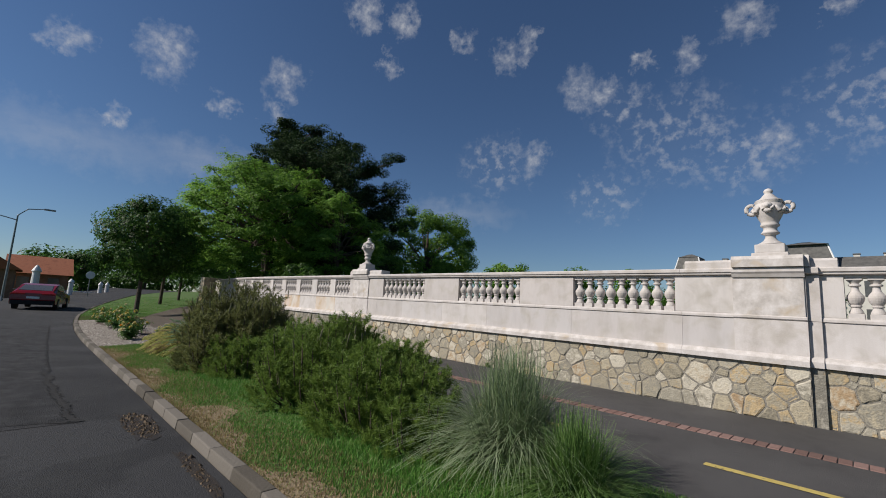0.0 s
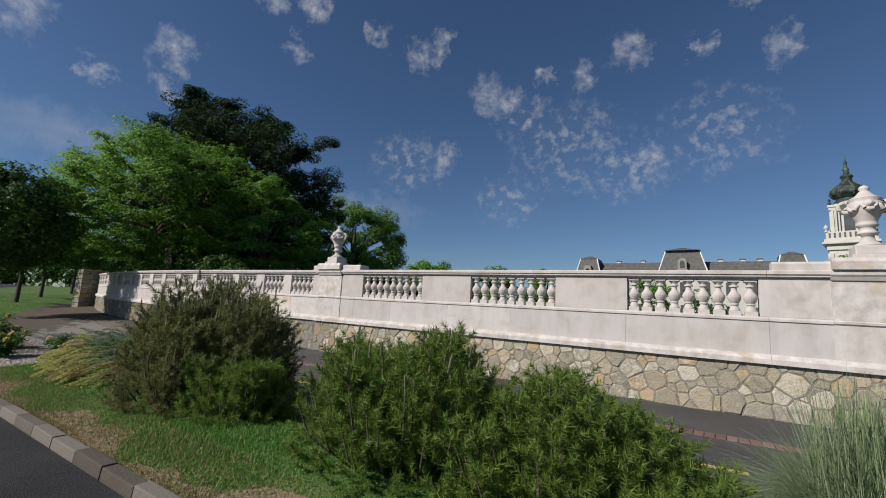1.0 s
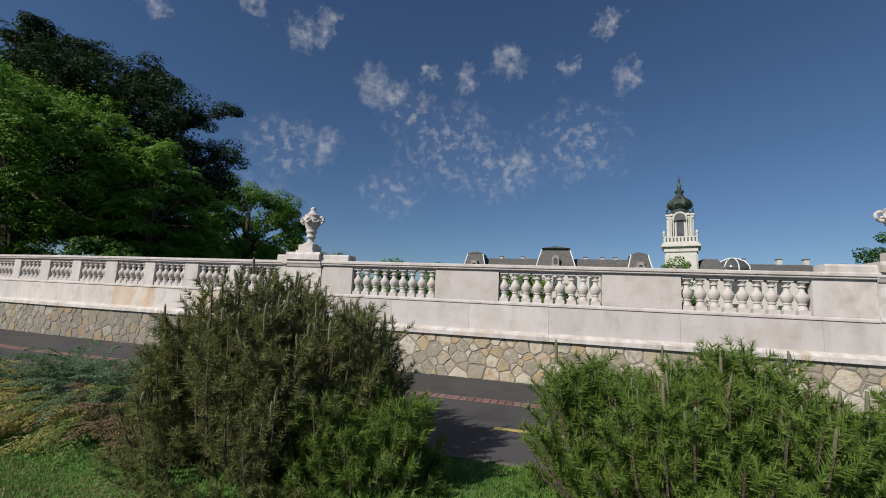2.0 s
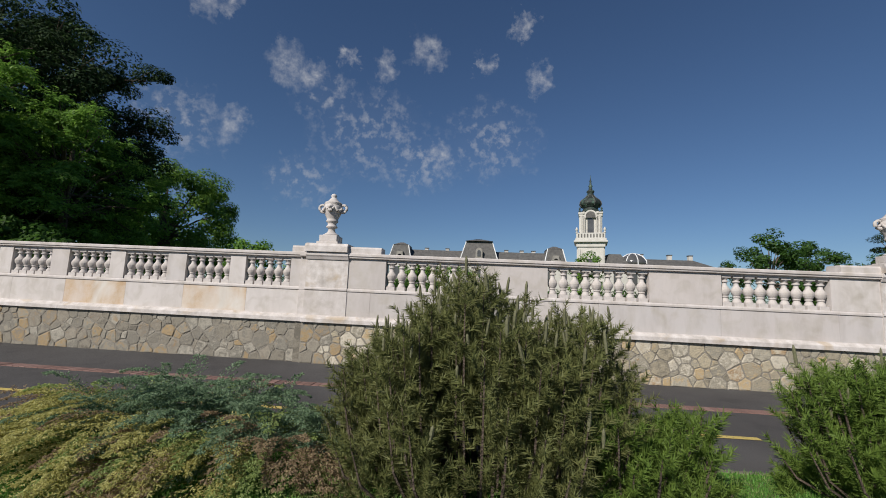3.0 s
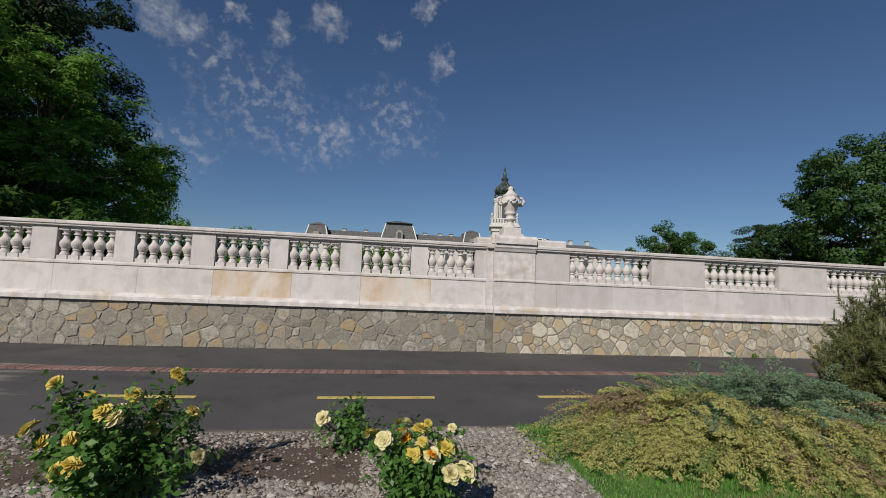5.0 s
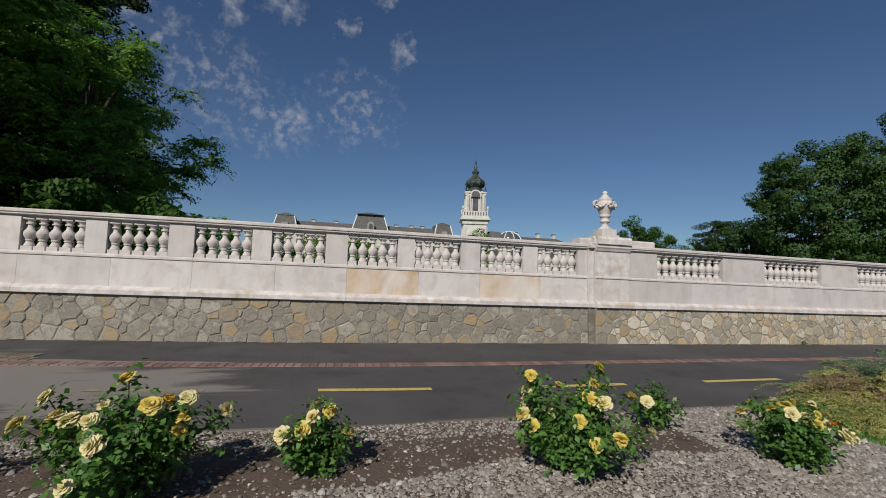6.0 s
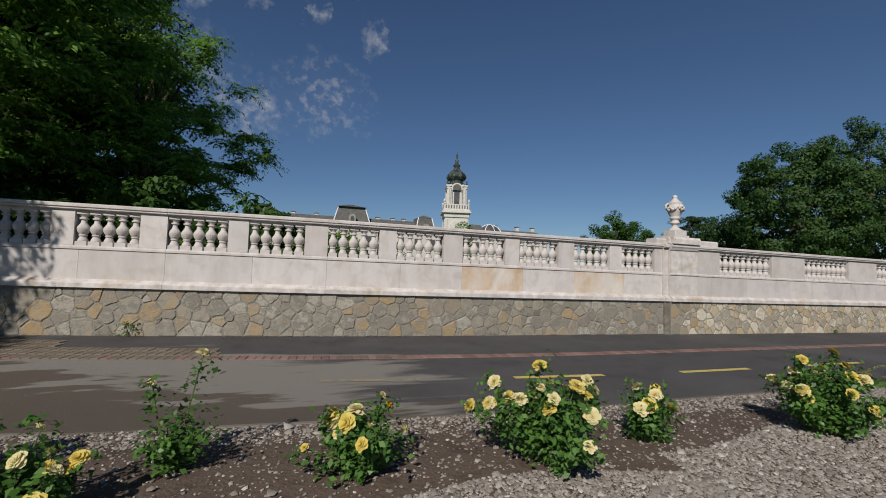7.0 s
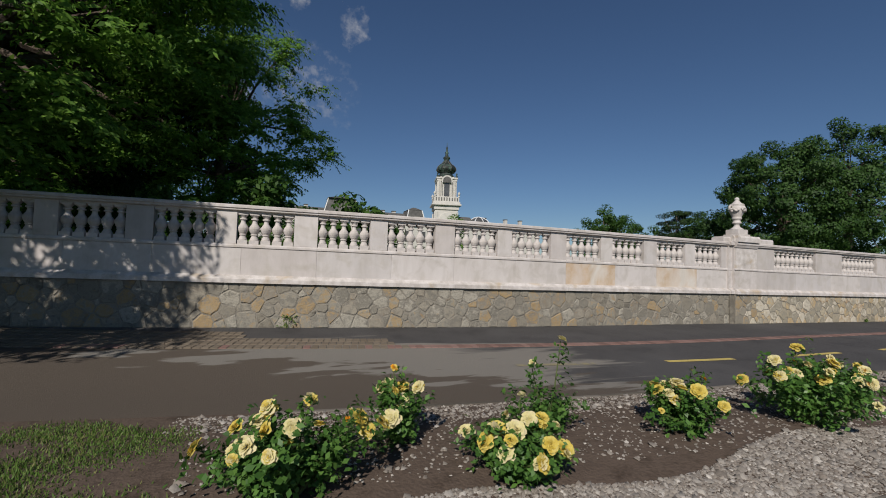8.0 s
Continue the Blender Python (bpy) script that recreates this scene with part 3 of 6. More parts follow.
BALUSTER = [(0.066, 0.06), (0.068, 0.075), (0.058, 0.1), (0.044, 0.13), (0.042, 0.14), (0.055, 0.147), (0.055, 0.162), (0.047, 0.168), (0.066, 0.195), (0.079, 0.226), (0.084, 0.254), (0.078, 0.282), (0.06, 0.31), (0.043, 0.335), (0.036, 0.365), (0.036, 0.392), (0.058, 0.4), (0.058, 0.418), (0.038, 0.426), (0.046, 0.442), (0.064, 0.462), (0.064, 0.48)]


def baluster_mesh():
    bm = lathe(BALUSTER, 20)
    box(bm, -0.073, 0.073, -0.073, 0.073, -0.005, 0.064, 0.006)
    box(bm, -0.073, 0.073, -0.073, 0.073, 0.47, 0.505, 0.006)
    me = bpy.data.meshes.new("baluster")
    bm.to_mesh(me)
    bm.free()
    me.materials.append(M_LIME)
    return me


BALME = baluster_mesh()
for a, b, n in OPENINGS:
    for i in range(n):
        u = a + (b - a) * (i + 0.5) / n
        ob = child("baluster", BALME, wall)
        x, y, z = W(u, 0.125, H_OB)
        ob.location = (x, y, z)
        ob.rotation_euler = (0, 0, random.uniform(-0.04, 0.04))

# plinth slabs, cut at the joints
JOINTS = [WALL_END] + [OPENINGS[i][0] for i in range(len(OPENINGS)) if OPENINGS[i][2] == 5 and i > 0 and OPENINGS[i][0] - OPENINGS[i - 1][1] > 0.33] + [STEPS[0], -8.55, -5.73, -1.98, STEPS[1], 2.2, 5.0] + [WALL_START]
for a, b in zip(JOINTS, JOINTS[1:]):
    if b - a > 0.3:
        cuts = [a] + [a + (b - a) * k for k in ([0.52] if b - a > 2.0 else [])] + [b]
        for c, d in zip(cuts, cuts[1:]):
            extrude("plinth_slab", c, d, rect(0.035, 0.42, H_SK - 0.01, H_PL), M_OCHRE if any(p < (c + d) / 2 < q for p, q in ((-15.7, -14.2), (-13.3, -12.0))) else M_SLAB, wall, gap=0.0015)
        extrude("coping_stone", a, b, [(-0.01, H_C0 + 0.012), (-0.01, H_C0 + 0.034), (-0.03, H_C0 + 0.044), (-0.03, H_C1 - 0.012), (-0.018, H_C1), (0.3, H_C1), (0.312, H_C1 - 0.012), (0.312, H_C0 + 0.05), (0.29, H_C0 + 0.04), (0.29, H_C0 + 0.012), (0.27, H_C0), (0.02, H_C0)], M_LIME, wall, gap=0.002)
        extrude("skirt_stone", a, b, [(-0.058, H_ST), (-0.058, H_ST + 0.065), (-0.048, H_ST + 0.08), (0.012, H_SK + 0.003), (0.03, H_SK + 0.005), (0.42, H_SK), (0.42, H_ST)], M_LIME2, wall, gap=0.002)
        extrude("sill_rail", a, b, [(0.018, H_PL + 0.006), (0.018, H_PL + 0.035), (0.026, H_OB - 0.008), (0.03, H_OB), (0.3, H_OB), (0.3, H_PL + 0.002), (0.03, H_PL)], M_LIME, wall, gap=0.0015)
        extrude("top_rail", a, b, rect(0.052, 0.25, H_OT, H_C0 + 0.006, 0.006), M_LIME, wall, gap=0.0015)
PIERS = list(zip([WALL_END] + [o[1] for o in OPENINGS], [o[0] for o in OPENINGS] + [WALL_START]))
for a, b in PIERS:
    if b - a > 0.05:
        extrude("pier", a, b, rect(0.035, 0.27, H_OB - 0.004, H_C0), M_SLAB if b - a < 2.2 else M_LIME, wall)


def feature_pier(c, m):
    """A broad pier under an urn at c; m mirrors its long side."""
    def s(a, b):
        return (c + a, c + b) if m > 0 else (c - b, c - a)
    p0, p1 = s(-0.349, 0.44)
    q0, q1 = (p0, p1 - 0.01) if m > 0 else (p0 + 0.01, p1)
    extrude("pier_foot", q0, q1, rect(0.022, 0.42, H_ST + 0.002, H_PL, 0.01), M_LIME, wall)
    extrude("pier_shaft", q0 + (0.015 if m > 0 else 0), q1 - (0 if m > 0 else 0.015), rect(0.016, 0.42, H_PL - 0.002, H_C0 - 0.004, 0.01), M_LIME2, wall)
    extrude("pier_sill", q0, q1, rect(0.004, 0.42, H_PL + 0.004, H_OB - 0.006, 0.012), M_LIME, wall)
    extrude("pier_cap", q0, q1, [(-0.025, H_C0 + 0.015), (-0.045, H_C0 + 0.04), (-0.045, H_C1 - 0.01), (-0.035, H_C1 + 0.006), (0.5, H_C1 + 0.006), (0.52, H_C0 + 0.05), (0.46, H_C0 - 0.03), (-0.005, H_C0 - 0.03)], M_LIME, wall)
    # a half step back to the wing, from the ground to the coping
    e0, e1 = (p0 - 0.13, p0 - 0.003) if m > 0 else (p1 + 0.003, p1 + 0.13)
    extrude("step_stone", e0, e1, rect(-0.045, 0.3, -0.2, H_ST - 0.004, 0.006), M_STONE_G, wall)
    extrude("step_foot", e0, e1, [(-0.08, H_ST), (-0.08, H_ST + 0.07), (-0.07, H_ST + 0.085), (-0.01, H_SK + 0.003), (-0.006, H_SK + 0.01), (-0.006, H_PL), (0.4, H_PL), (0.4, H_ST)], M_LIME, wall)
    extrude("step_shaft", e0, e1, rect(-0.002, 0.4, H_PL + 0.001, H_C0 - 0.002, 0.006), M_LIME, wall)
    extrude("step_cap", e0, e1, rect(-0.068, 0.4, H_C0 + 0.012, H_C1 + 0.003, 0.012), M_LIME, wall)
    b0, b1 = s(-0.66, 1.02)
    extrude("attic_block", b0, b1, [(0.0, H_C1), (0.0, H_C1 + 0.09), (0.02, H_C1 + 0.12), (0.28, H_C1 + 0.12), (0.3, H_C1 + 0.09), (0.3, H_C1)], M_LIME, wall)
    q0, q1 = s(-0.4, 0.42)
    extrude("attic_step", q0, q1, [(-0.08, H_C1 + 0.008), (-0.08, H_C1 + 0.11), (-0.05, H_C1 + 0.16), (0.42, H_C1 + 0.16), (0.45, H_C1 + 0.11), (0.45, H_C1 + 0.008)], M_LIME2, wall)


def urn(c):
    x, y, z = W(c, 0.22, H_C1 + 0.16)
    t = thing("urn", "carved white stone urn with scroll handles on a pier", "urn", (x, y, z), "urns on the balustrade wall")
    bm = bmesh.new()
    box(bm, -0.2, 0.2, -0.2, 0.2, 0, 0.05, 0.012)
    box(bm, -0.165, 0.165, -0.165, 0.165, 0.05, 0.17, 0.012)
    part("urn_base", bm, M_LIME, t)
    bm = lathe([(0.15, 0.17), (0.15, 0.19), (0.12, 0.205), (0.08, 0.235), (0.06, 0.275), (0.062, 0.31), (0.1, 0.33), (0.107, 0.345), (0.09, 0.36), (0.078, 0.385), (0.082, 0.42), (0.107, 0.435), (0.112, 0.455), (0.1, 0.47), (0.105, 0.5), (0.135, 0.56), (0.165, 0.63), (0.175, 0.69), (0.165, 0.735), (0.15, 0.76), (0.165, 0.775), (0.16, 0.79)], 24)
    part("urn_body", bm, M_LIME, t, smooth=True)
    bm = lathe([(0.165, 0.785), (0.15, 0.805), (0.115, 0.82), (0.085, 0.85), (0.055, 0.89), (0.04, 0.905), (0.055, 0.925), (0.055, 0.94), (0.04, 0.965), (0.01, 0.98)], 20)
    part("lid", bm, M_LIME, t, smooth=True)
    for ca, sa in ((1, 0), (-1, 0)):
        bm = bmesh.new()
        pts, rad = [], []
        for i in range(22):   # a scroll that rises from the body and curls in
            a = -2.4 + i * 0.36
            r = 0.088 - 0.0031 * i
            q = 0.195 + r * math.cos(a)
            pts.append((ca * q, sa * q, 0.705 + r * math.sin(a)))
            rad.append(0.03 - 0.0005 * i)
        tube(bm, pts, rad, 8)
        part("handle", bm, M_LIME, t, smooth=True)
    for k in range(3):   # draped swags round the bowl
        bm = bmesh.new()
        a0 = -math.pi / 2 + (k - 1) * 0.95
        pts = [((0.18 + 0.005 * math.sin(j)) * math.cos(a0 + (j - 5) * 0.085), 0.18 * math.sin(a0 + (j - 5) * 0.085), 0.70 - 0.07 * (1 - ((j - 5) / 5) ** 2)) for j in range(11)]
        tube(bm, pts, [0.014 + 0.014 * (1 - ((j - 5) / 5) ** 2) for j in range(11)], 6)
        part("swag", bm, M_LIME, t, smooth=True)
    for sgn in (-1, 1):   # a shell boss on the front and the back
        bm = lathe([(0.06, 0.0), (0.055, 0.02), (0.03, 0.028), (0.028, 0.045), (0.005, 0.055)], 14)
        bmesh.ops.rotate(bm, verts=bm.verts, cent=(0, 0, 0), matrix=Matrix.Rotation(sgn * math.pi / 2, 3, "X"))
        bmesh.ops.translate(bm, verts=bm.verts, vec=(0, -sgn * 0.16, 0.7))
        part("boss", bm, M_LIME, t, smooth=True)
    return t


feature_pier(-10.52, 1)
feature_pier(-0.9, -1)
urn(-10.52)
urn(-0.9)
# the rough buttress that ends the wall
end = thing("buttress", "rough stone end pier of the garden wall", "wall pier", (WALL_END - 0.3, wall_y(WALL_END) - 0.2, rise(WALL_END, 9) * 0.3), kind="structure")
bm = bmesh.new()
box(bm, -0.45, 0.4, -0.55, 0.55, -0.3, 2.4, 0.05)
part("end_pier", bm, M_MORTAR, end)
for k in range(9):
    for j, (y0, y1) in enumerate(((-0.6, -0.05), (-0.03, 0.6)) if k % 2 else ((-0.6, -0.25), (-0.23, 0.2), (0.22, 0.6))):
        bm = bmesh.new()
        box(bm, -0.5, 0.45, y0, y1, -0.1 + k * 0.28, 0.165 + k * 0.28, 0.03)
        part("stone", bm, M_STONE_G, end)

# ---- foliage kinds ----
def tree(name, label, at, low, height, crown, clumps, per, leaf, material, trunk_r=0.2, flat=0.75, up=0.5, aspect=0.55, droop=0.2, clump_r=(0.7, 1.3), group="", seed=1, lean=(0, 0), limbs=26, twigs=0, lobes=0):
    """crown: radii (rx, ry); the crown reaches from low to height."""
    rr = np.random.RandomState(seed)
    t = thing(name, label, "tree", at, group)
    rx, ry = crown
    rz = (height - low) / 2
    cz = low + rz
    pts = [(0, 0, -0.3), (0.05, 0.02, cz * 0.4), (lean[0] * 0.5, lean[1] * 0.5, cz), (lean[0], lean[1], height - rz * 0.5)]
    bm = bmesh.new()
    tube(bm, pts, [trunk_r * 1.25, trunk_r, trunk_r * 0.7, trunk_r * 0.2], 9)
    cr = (clump_r[0] + clump_r[1]) / 2 * 0.7
    d = unit(rr.normal(size=(clumps, 3)))
    s = rr.uniform(0.3, 1.0, (clumps, 1)) ** 0.45
    # squarish section: the crown keeps its width lower down
    d = np.sign(d) * np.abs(d) ** np.array([0.9, 0.9, 0.8])
    cen = d * s * np.array([max(0.5, rx - cr), max(0.5, ry - cr), max(0.5, rz - cr * flat)]) * rr.uniform(0.85, 1.14, (clumps, 1)) + np.array([lean[0], lean[1], cz])
    if lobes:   # boughs of foliage with dark hollows between them
        size3 = np.array([rx, ry, rz])
        mid = np.array([lean[0], lean[1], cz])
        g = (np.arange(lobes) + 0.5) / lobes
        th = np.arange(lobes) * 2.39996 + rr.normal(0, 0.25, lobes)
        ld = np.stack([np.sqrt(1 - (1.9 * g - 0.95) ** 2) * np.cos(th), np.sqrt(1 - (1.9 * g - 0.95) ** 2) * np.sin(th), 1.9 * g - 0.95], axis=1)
        lr = rr.uniform(0.3, 0.46, lobes)
        lc = ld * size3 * (1.0 - lr * 0.85)[:, None]
        w = np.arange(clumps) % lobes
        b = unit(d + 0.5 * ld[w])
        cen = lc[w] + b * s * size3 * lr[w][:, None] * np.array([1, 1, 0.85]) + mid
    out = unit((cen - np.array([lean[0], lean[1], cz])) / np.array([rx, ry, rz]))
    rad = rr.uniform(clump_r[0], clump_r[1], clumps)
    for i in rr.permutation(clumps)[:min(limbs, clumps)]:
        c = cen[i]
        k = rr.uniform(0.25, 0.9)
        a = (pts[2][0] * k, pts[2][1] * k, cz * (0.55 + 0.5 * k))
        mid = ((a[0] + c[0]) / 2, (a[1] + c[1]) / 2, (a[2] + c[2]) / 2 + 0.3)
        tube(bm, [a, mid, tuple(c)], [trunk_r * 0.35, trunk_r * 0.2, 0.02], 5)
    part("trunk", bm, M_BARK, t)
    child("crown", quads("crown", spray_leaves(cen, rad, twigs, per, leaf, out=out) if twigs else clump_leaves(cen, rad, per, leaf, up, flat, aspect, droop, out), material), t)
    return t


LIME = "broad tree with fresh green foliage behind the garden wall"
tree("lime_tree", LIME, (-27.1, 10.9, 0.2), 1.9, 10.2, (5.2, 4.4), 360, 13, 0.14, M_LIMELEAF, 0.3, seed=3, clump_r=(0.5, 0.95), limbs=60, lean=(0.2, -0.7), twigs=22, lobes=34)
tree("lime_tree", LIME, (-22.8, 13.4, 0.2), 1.6, 8.0, (3.2, 2.6), 190, 13, 0.12, M_LIMELEAF, 0.16, seed=13, clump_r=(0.4, 0.75), limbs=30, twigs=22, lobes=16)
tree("lime_tree", LIME, (-35.4, 12.4, 0.3), 1.9, 11.4, (4.4, 5.2), 220, 11, 0.21, M_LIMELEAF, 0.35, seed=4, clump_r=(0.6, 1.1), twigs=16, lobes=24)


def pine(at, low, height, crown, seed, layers, trunk_r=0.35, tufts=230, leaf=0.17):
    """A black pine: bare limbs in storeys, each carrying flat pads of needle tufts."""
    rr = np.random.RandomState(seed)
    t = thing("pine_tree", "tall dark pine with a layered crown and bare limbs", "tree", at)
    bm = bmesh.new()
    top = np.array([0.4, 0.2, height * 0.93])
    tube(bm, [(0, 0, -0.3), (0.15, 0.1, height * 0.35), (0.1, 0.2, height * 0.65), tuple(top)], [trunk_r * 1.2, trunk_r, trunk_r * 0.7, trunk_r * 0.25], 9)
    cen, rad = [], []
    for k in range(layers):
        q = k / (layers - 1)
        z = low + (height - low) * q
        reach = crown * (0.7 + 0.3 * math.sin(math.pi * min(1.0, 0.15 + q * 0.6))) * math.sqrt(max(0.1, 1 - 0.85 * q ** 5))
        n = 6 if q < 0.9 else 4
        for i in range(n):
            a = 2 * math.pi * (i + 0.5 * (k % 2)) / n + rr.normal(0, 0.3)
            r = reach * rr.uniform(0.72, 1.08)
            e = np.array([r * math.cos(a), r * math.sin(a), z + rr.normal(0, 0.35)])
            foot = np.array([0.1, 0.15, max(low * 0.8, z - 0.25 * r - 0.5)])
            mid = foot + (e - foot) * 0.55 + np.array([0, 0, 0.25])
            tube(bm, [tuple(foot), tuple(mid), tuple(e)], [0.11, 0.07, 0.02], 5)
            for _ in range(12):
                f = rr.uniform(0.3, 1.04)
                c = foot + (e - foot) * f + np.array([rr.normal(0, 0.55), rr.normal(0, 0.55), 0.25 + rr.normal(0, 0.16)])
                cen.append(c)
                rad.append(rr.uniform(0.4, 0.85))
                tube(bm, [tuple(foot + (e - foot) * max(0.3, f - 0.2)), tuple(c)], [0.03, 0.012], 4)
    part("trunk", bm, M_BARK, t)
    child("crown", quads("crown", clump_leaves(cen, rad, tufts, leaf, 0.9, 0.66, 0.42, -0.25), M_PINE), t)
    return t


pine((-27.6, 15.4, 0.2), 4.0, 12.1, 5.9, 5, 9)
pine((-36.2, 16.0, 0.2), 5.5, 16.0, 4.9, 15, 8, tufts=150, leaf=0.22)
tree("maple_tree", "rounded green tree standing in the park", (-31.1, 28.4, 0), 1.2, 11.2, (4.6, 5.0), 170, 230, 0.22, M_MAPLE, 0.3, seed=6, lobes=24, clump_r=(0.55, 1.0))
tree("maple_tree", "dark green tree standing under the pine", (-33.5, 22.5, 0), 1.0, 7.6, (5.0, 3.5), 90, 180, 0.22, M_MAPLE, 0.3, seed=16, lobes=18, clump_r=(0.55, 1.0))
STREET = "young round-headed street tree with dark leaves on the lawn"
tree("street_tree", STREET, (-27.1, 4.4, 0.0), 1.8, 6.2, (3.1, 2.2), 120, 220, 0.15, M_DARKLEAF, 0.1, seed=7, group="row of street trees", clump_r=(0.4, 0.75), lobes=22)
for i, (x, y) in enumerate(((-38, 7.6), (-45, 10.4), (-53, 14.5), (-61, 19.5))):
    tree("street_tree", STREET, (x, y, rise(x, y)), 1.7, 7.0, (2.7, 2.7), 60, 110, 0.24, M_DARKLEAF, 0.1, seed=20 + i, group="row of street trees", clump_r=(0.6, 1.0))
CHEST = "large dark green chestnut tree in the park"
tree("chestnut_tree", CHEST, (30.0, 30.0, 0), 1.5, 16.4, (6.0, 6.0), 220, 230, 0.29, M_CHEST, 0.4, seed=8, droop=0.5, clump_r=(0.7, 1.3), lobes=46)
tree("chestnut_tree", CHEST, (38.8, 28.5, 0), 1.5, 19.3, (6.6, 6.0), 170, 200, 0.32, M_CHEST, 0.4, seed=9, droop=0.5, clump_r=(0.8, 1.4), lobes=40)
tree("chestnut_tree", CHEST, (33.0, 40.0, 0), 1.0, 9.8, (5.0, 4.0), 80, 260, 0.27, M_CHEST, 0.3, seed=10, droop=0.5)
FARTREE = "green broadleaf tree at the far side of the park"
for i, (x, y, h, r) in enumerate(((29.3, 57, 12.6, 5.2), (36.5, 61, 12.0, 4.6), (45, 70, 12.2, 5), (52, 66, 11.5, 5), (57, 60, 11.5, 5))):
    tree("park_tree", FARTREE, (x, y, 0), 0.5, h, (r, r), 60, 120, 0.38, M_DARKLEAF, 0.25, seed=30 + i, lobes=14)
tree("pine_tree", "distant dark pine with a flat crown", (43.6, 55, 0), 6.5, 12.8, (4.2, 4.2), 50, 260, 0.34, M_PINE, 0.25, flat=0.36, aspect=0.2, seed=40)
for i, (x, y, h) in enumerate(((-32, 60, 8.8), (-25, 66, 9.2), (-18, 72, 9), (-12, 80, 9), (-37, 50, 8.8), (14.2, 88, 12.6), (-42, 42, 8.5))):
    tree("park_tree", FARTREE, (x, y, 0), 0.4, h, (4.5, 4.5), 45, 100, 0.42, M_LIMELEAF, 0.2, seed=50 + i)


def shrub(at, r, h, seed):
    rr = np.random.RandomState(seed)
    t = thing("shrub", "dark leafy shrub in the park behind the garden wall", "shrub", at, "shrubs behind the wall")
    cen = unit(rr.normal(size=(26, 3))) * np.array([r, r * 0.7, h * 0.45]) * 0.8 + np.array([0, 0, h * 0.5])
    bm = bmesh.new()
    tube(bm, [(0, 0, -0.2), (0.05, 0, h * 0.5)], [0.05, 0.02], 6)
    part("stem", bm, M_BARK, t)
    child("foliage", quads("foliage", clump_leaves(cen, rr.uniform(0.25, 0.4, 26) * r, 85, 0.17), M_DARKLEAF), t)


for i in range(15):
    x = -52 + i * 3.1 + 1.2 * math.sin(i * 1.9)
    shrub((x, 36 + 5 * math.sin(i * 2.3), 0), 1.9, 3.0 + 0.6 * math.sin(i * 1.7), 120 + i)
for i, x in enumerate((-2.0, 3.5, 8.0, 13.5, 19.0, 25.0)):
    shrub((x, 30 + 4 * math.sin(i * 2.1), 0), 1.7, 2.4 + 0.4 * math.sin(i * 1.7), 140 + i)
for i in range(9):
    x = -19.6 - i * 1.75
    shrub((x, wall_y(x) + 2.6 + 0.5 * math.sin(i * 2.3), 0.1), 1.2, 2.9 + 0.5 * math.sin(i * 1.7), 80 + i)


def far_woods():
    rr = np.random.RandomState(9)
    cen, rad = [], []
    for i in range(330):
        a = radians(rr.uniform(92, 180))
        D = rr.uniform(105, 125) if a < radians(150) else rr.uniform(92, 110)
        cen.append((D * math.cos(a), D * math.sin(a), rr.uniform(0.5, 7.0)))
        rad.append(rr.uniform(2.2, 3.6))
    ob = new("far_woods", quads("far_woods", clump_leaves(cen, rad, 110, 0.7), M_DARKLEAF))
    tagged(ob, "dark far woods beyond road and park", "woods", kind="stuff")


far_woods()

# ---- palace ----
palace = thing("palace", "cream baroque palace with slate mansard roofs and a tower", "palace", (0, 106, 0))


def block(name, x0, x1, y0, y1, z0, z1, material, parent=palace, bevel=0.0, label=""):
    bm = bmesh.new()
    box(bm, x0, x1, y0, y1, z0, z1, bevel)
    return part(name, bm, material, parent, label)


def arched(name, w, z0, z1, y, material, parent, depth=0.3, cx=0.0):
    bm = bmesh.new()
    pts = [(-w, z0), (w, z0)] + [(w * math.cos(a), z1 - w + w * math.sin(a)) for a in [math.pi * i / 10 for i in range(11)]]
    f = bm.faces.new([bm.verts.new((cx + px, y, pz)) for px, pz in pts])
    r = bmesh.ops.extrude_face_region(bm, geom=[f])
    for v in [g for g in r["geom"] if isinstance(g, bmesh.types.BMVert)]:
        v.co.y += depth
    bmesh.ops.recalc_face_normals(bm, faces=bm.faces)
    return part(name, bm, material, parent)


def hip(name, x0, x1, y0, y1, z0, z1, inset, material, parent=palace):
    bm = bmesh.new()
    a = [bm.verts.new(p) for p in ((x0, y0, z0), (x1, y0, z0), (x1, y1, z0), (x0, y1, z0))]
    b = [bm.verts.new(p) for p in ((x0 + inset, y0 + inset, z1), (x1 - inset, y0 + inset, z1), (x1 - inset, y1 - inset, z1), (x0 + inset, y1 - inset, z1))]
    for i in range(4):
        bm.faces.new((a[i], a[(i + 1) % 4], b[(i + 1) % 4], b[i]))
    bm.faces.new(b)
    bm.faces.new(list(reversed(a)))
    return part(name, bm, material, parent)


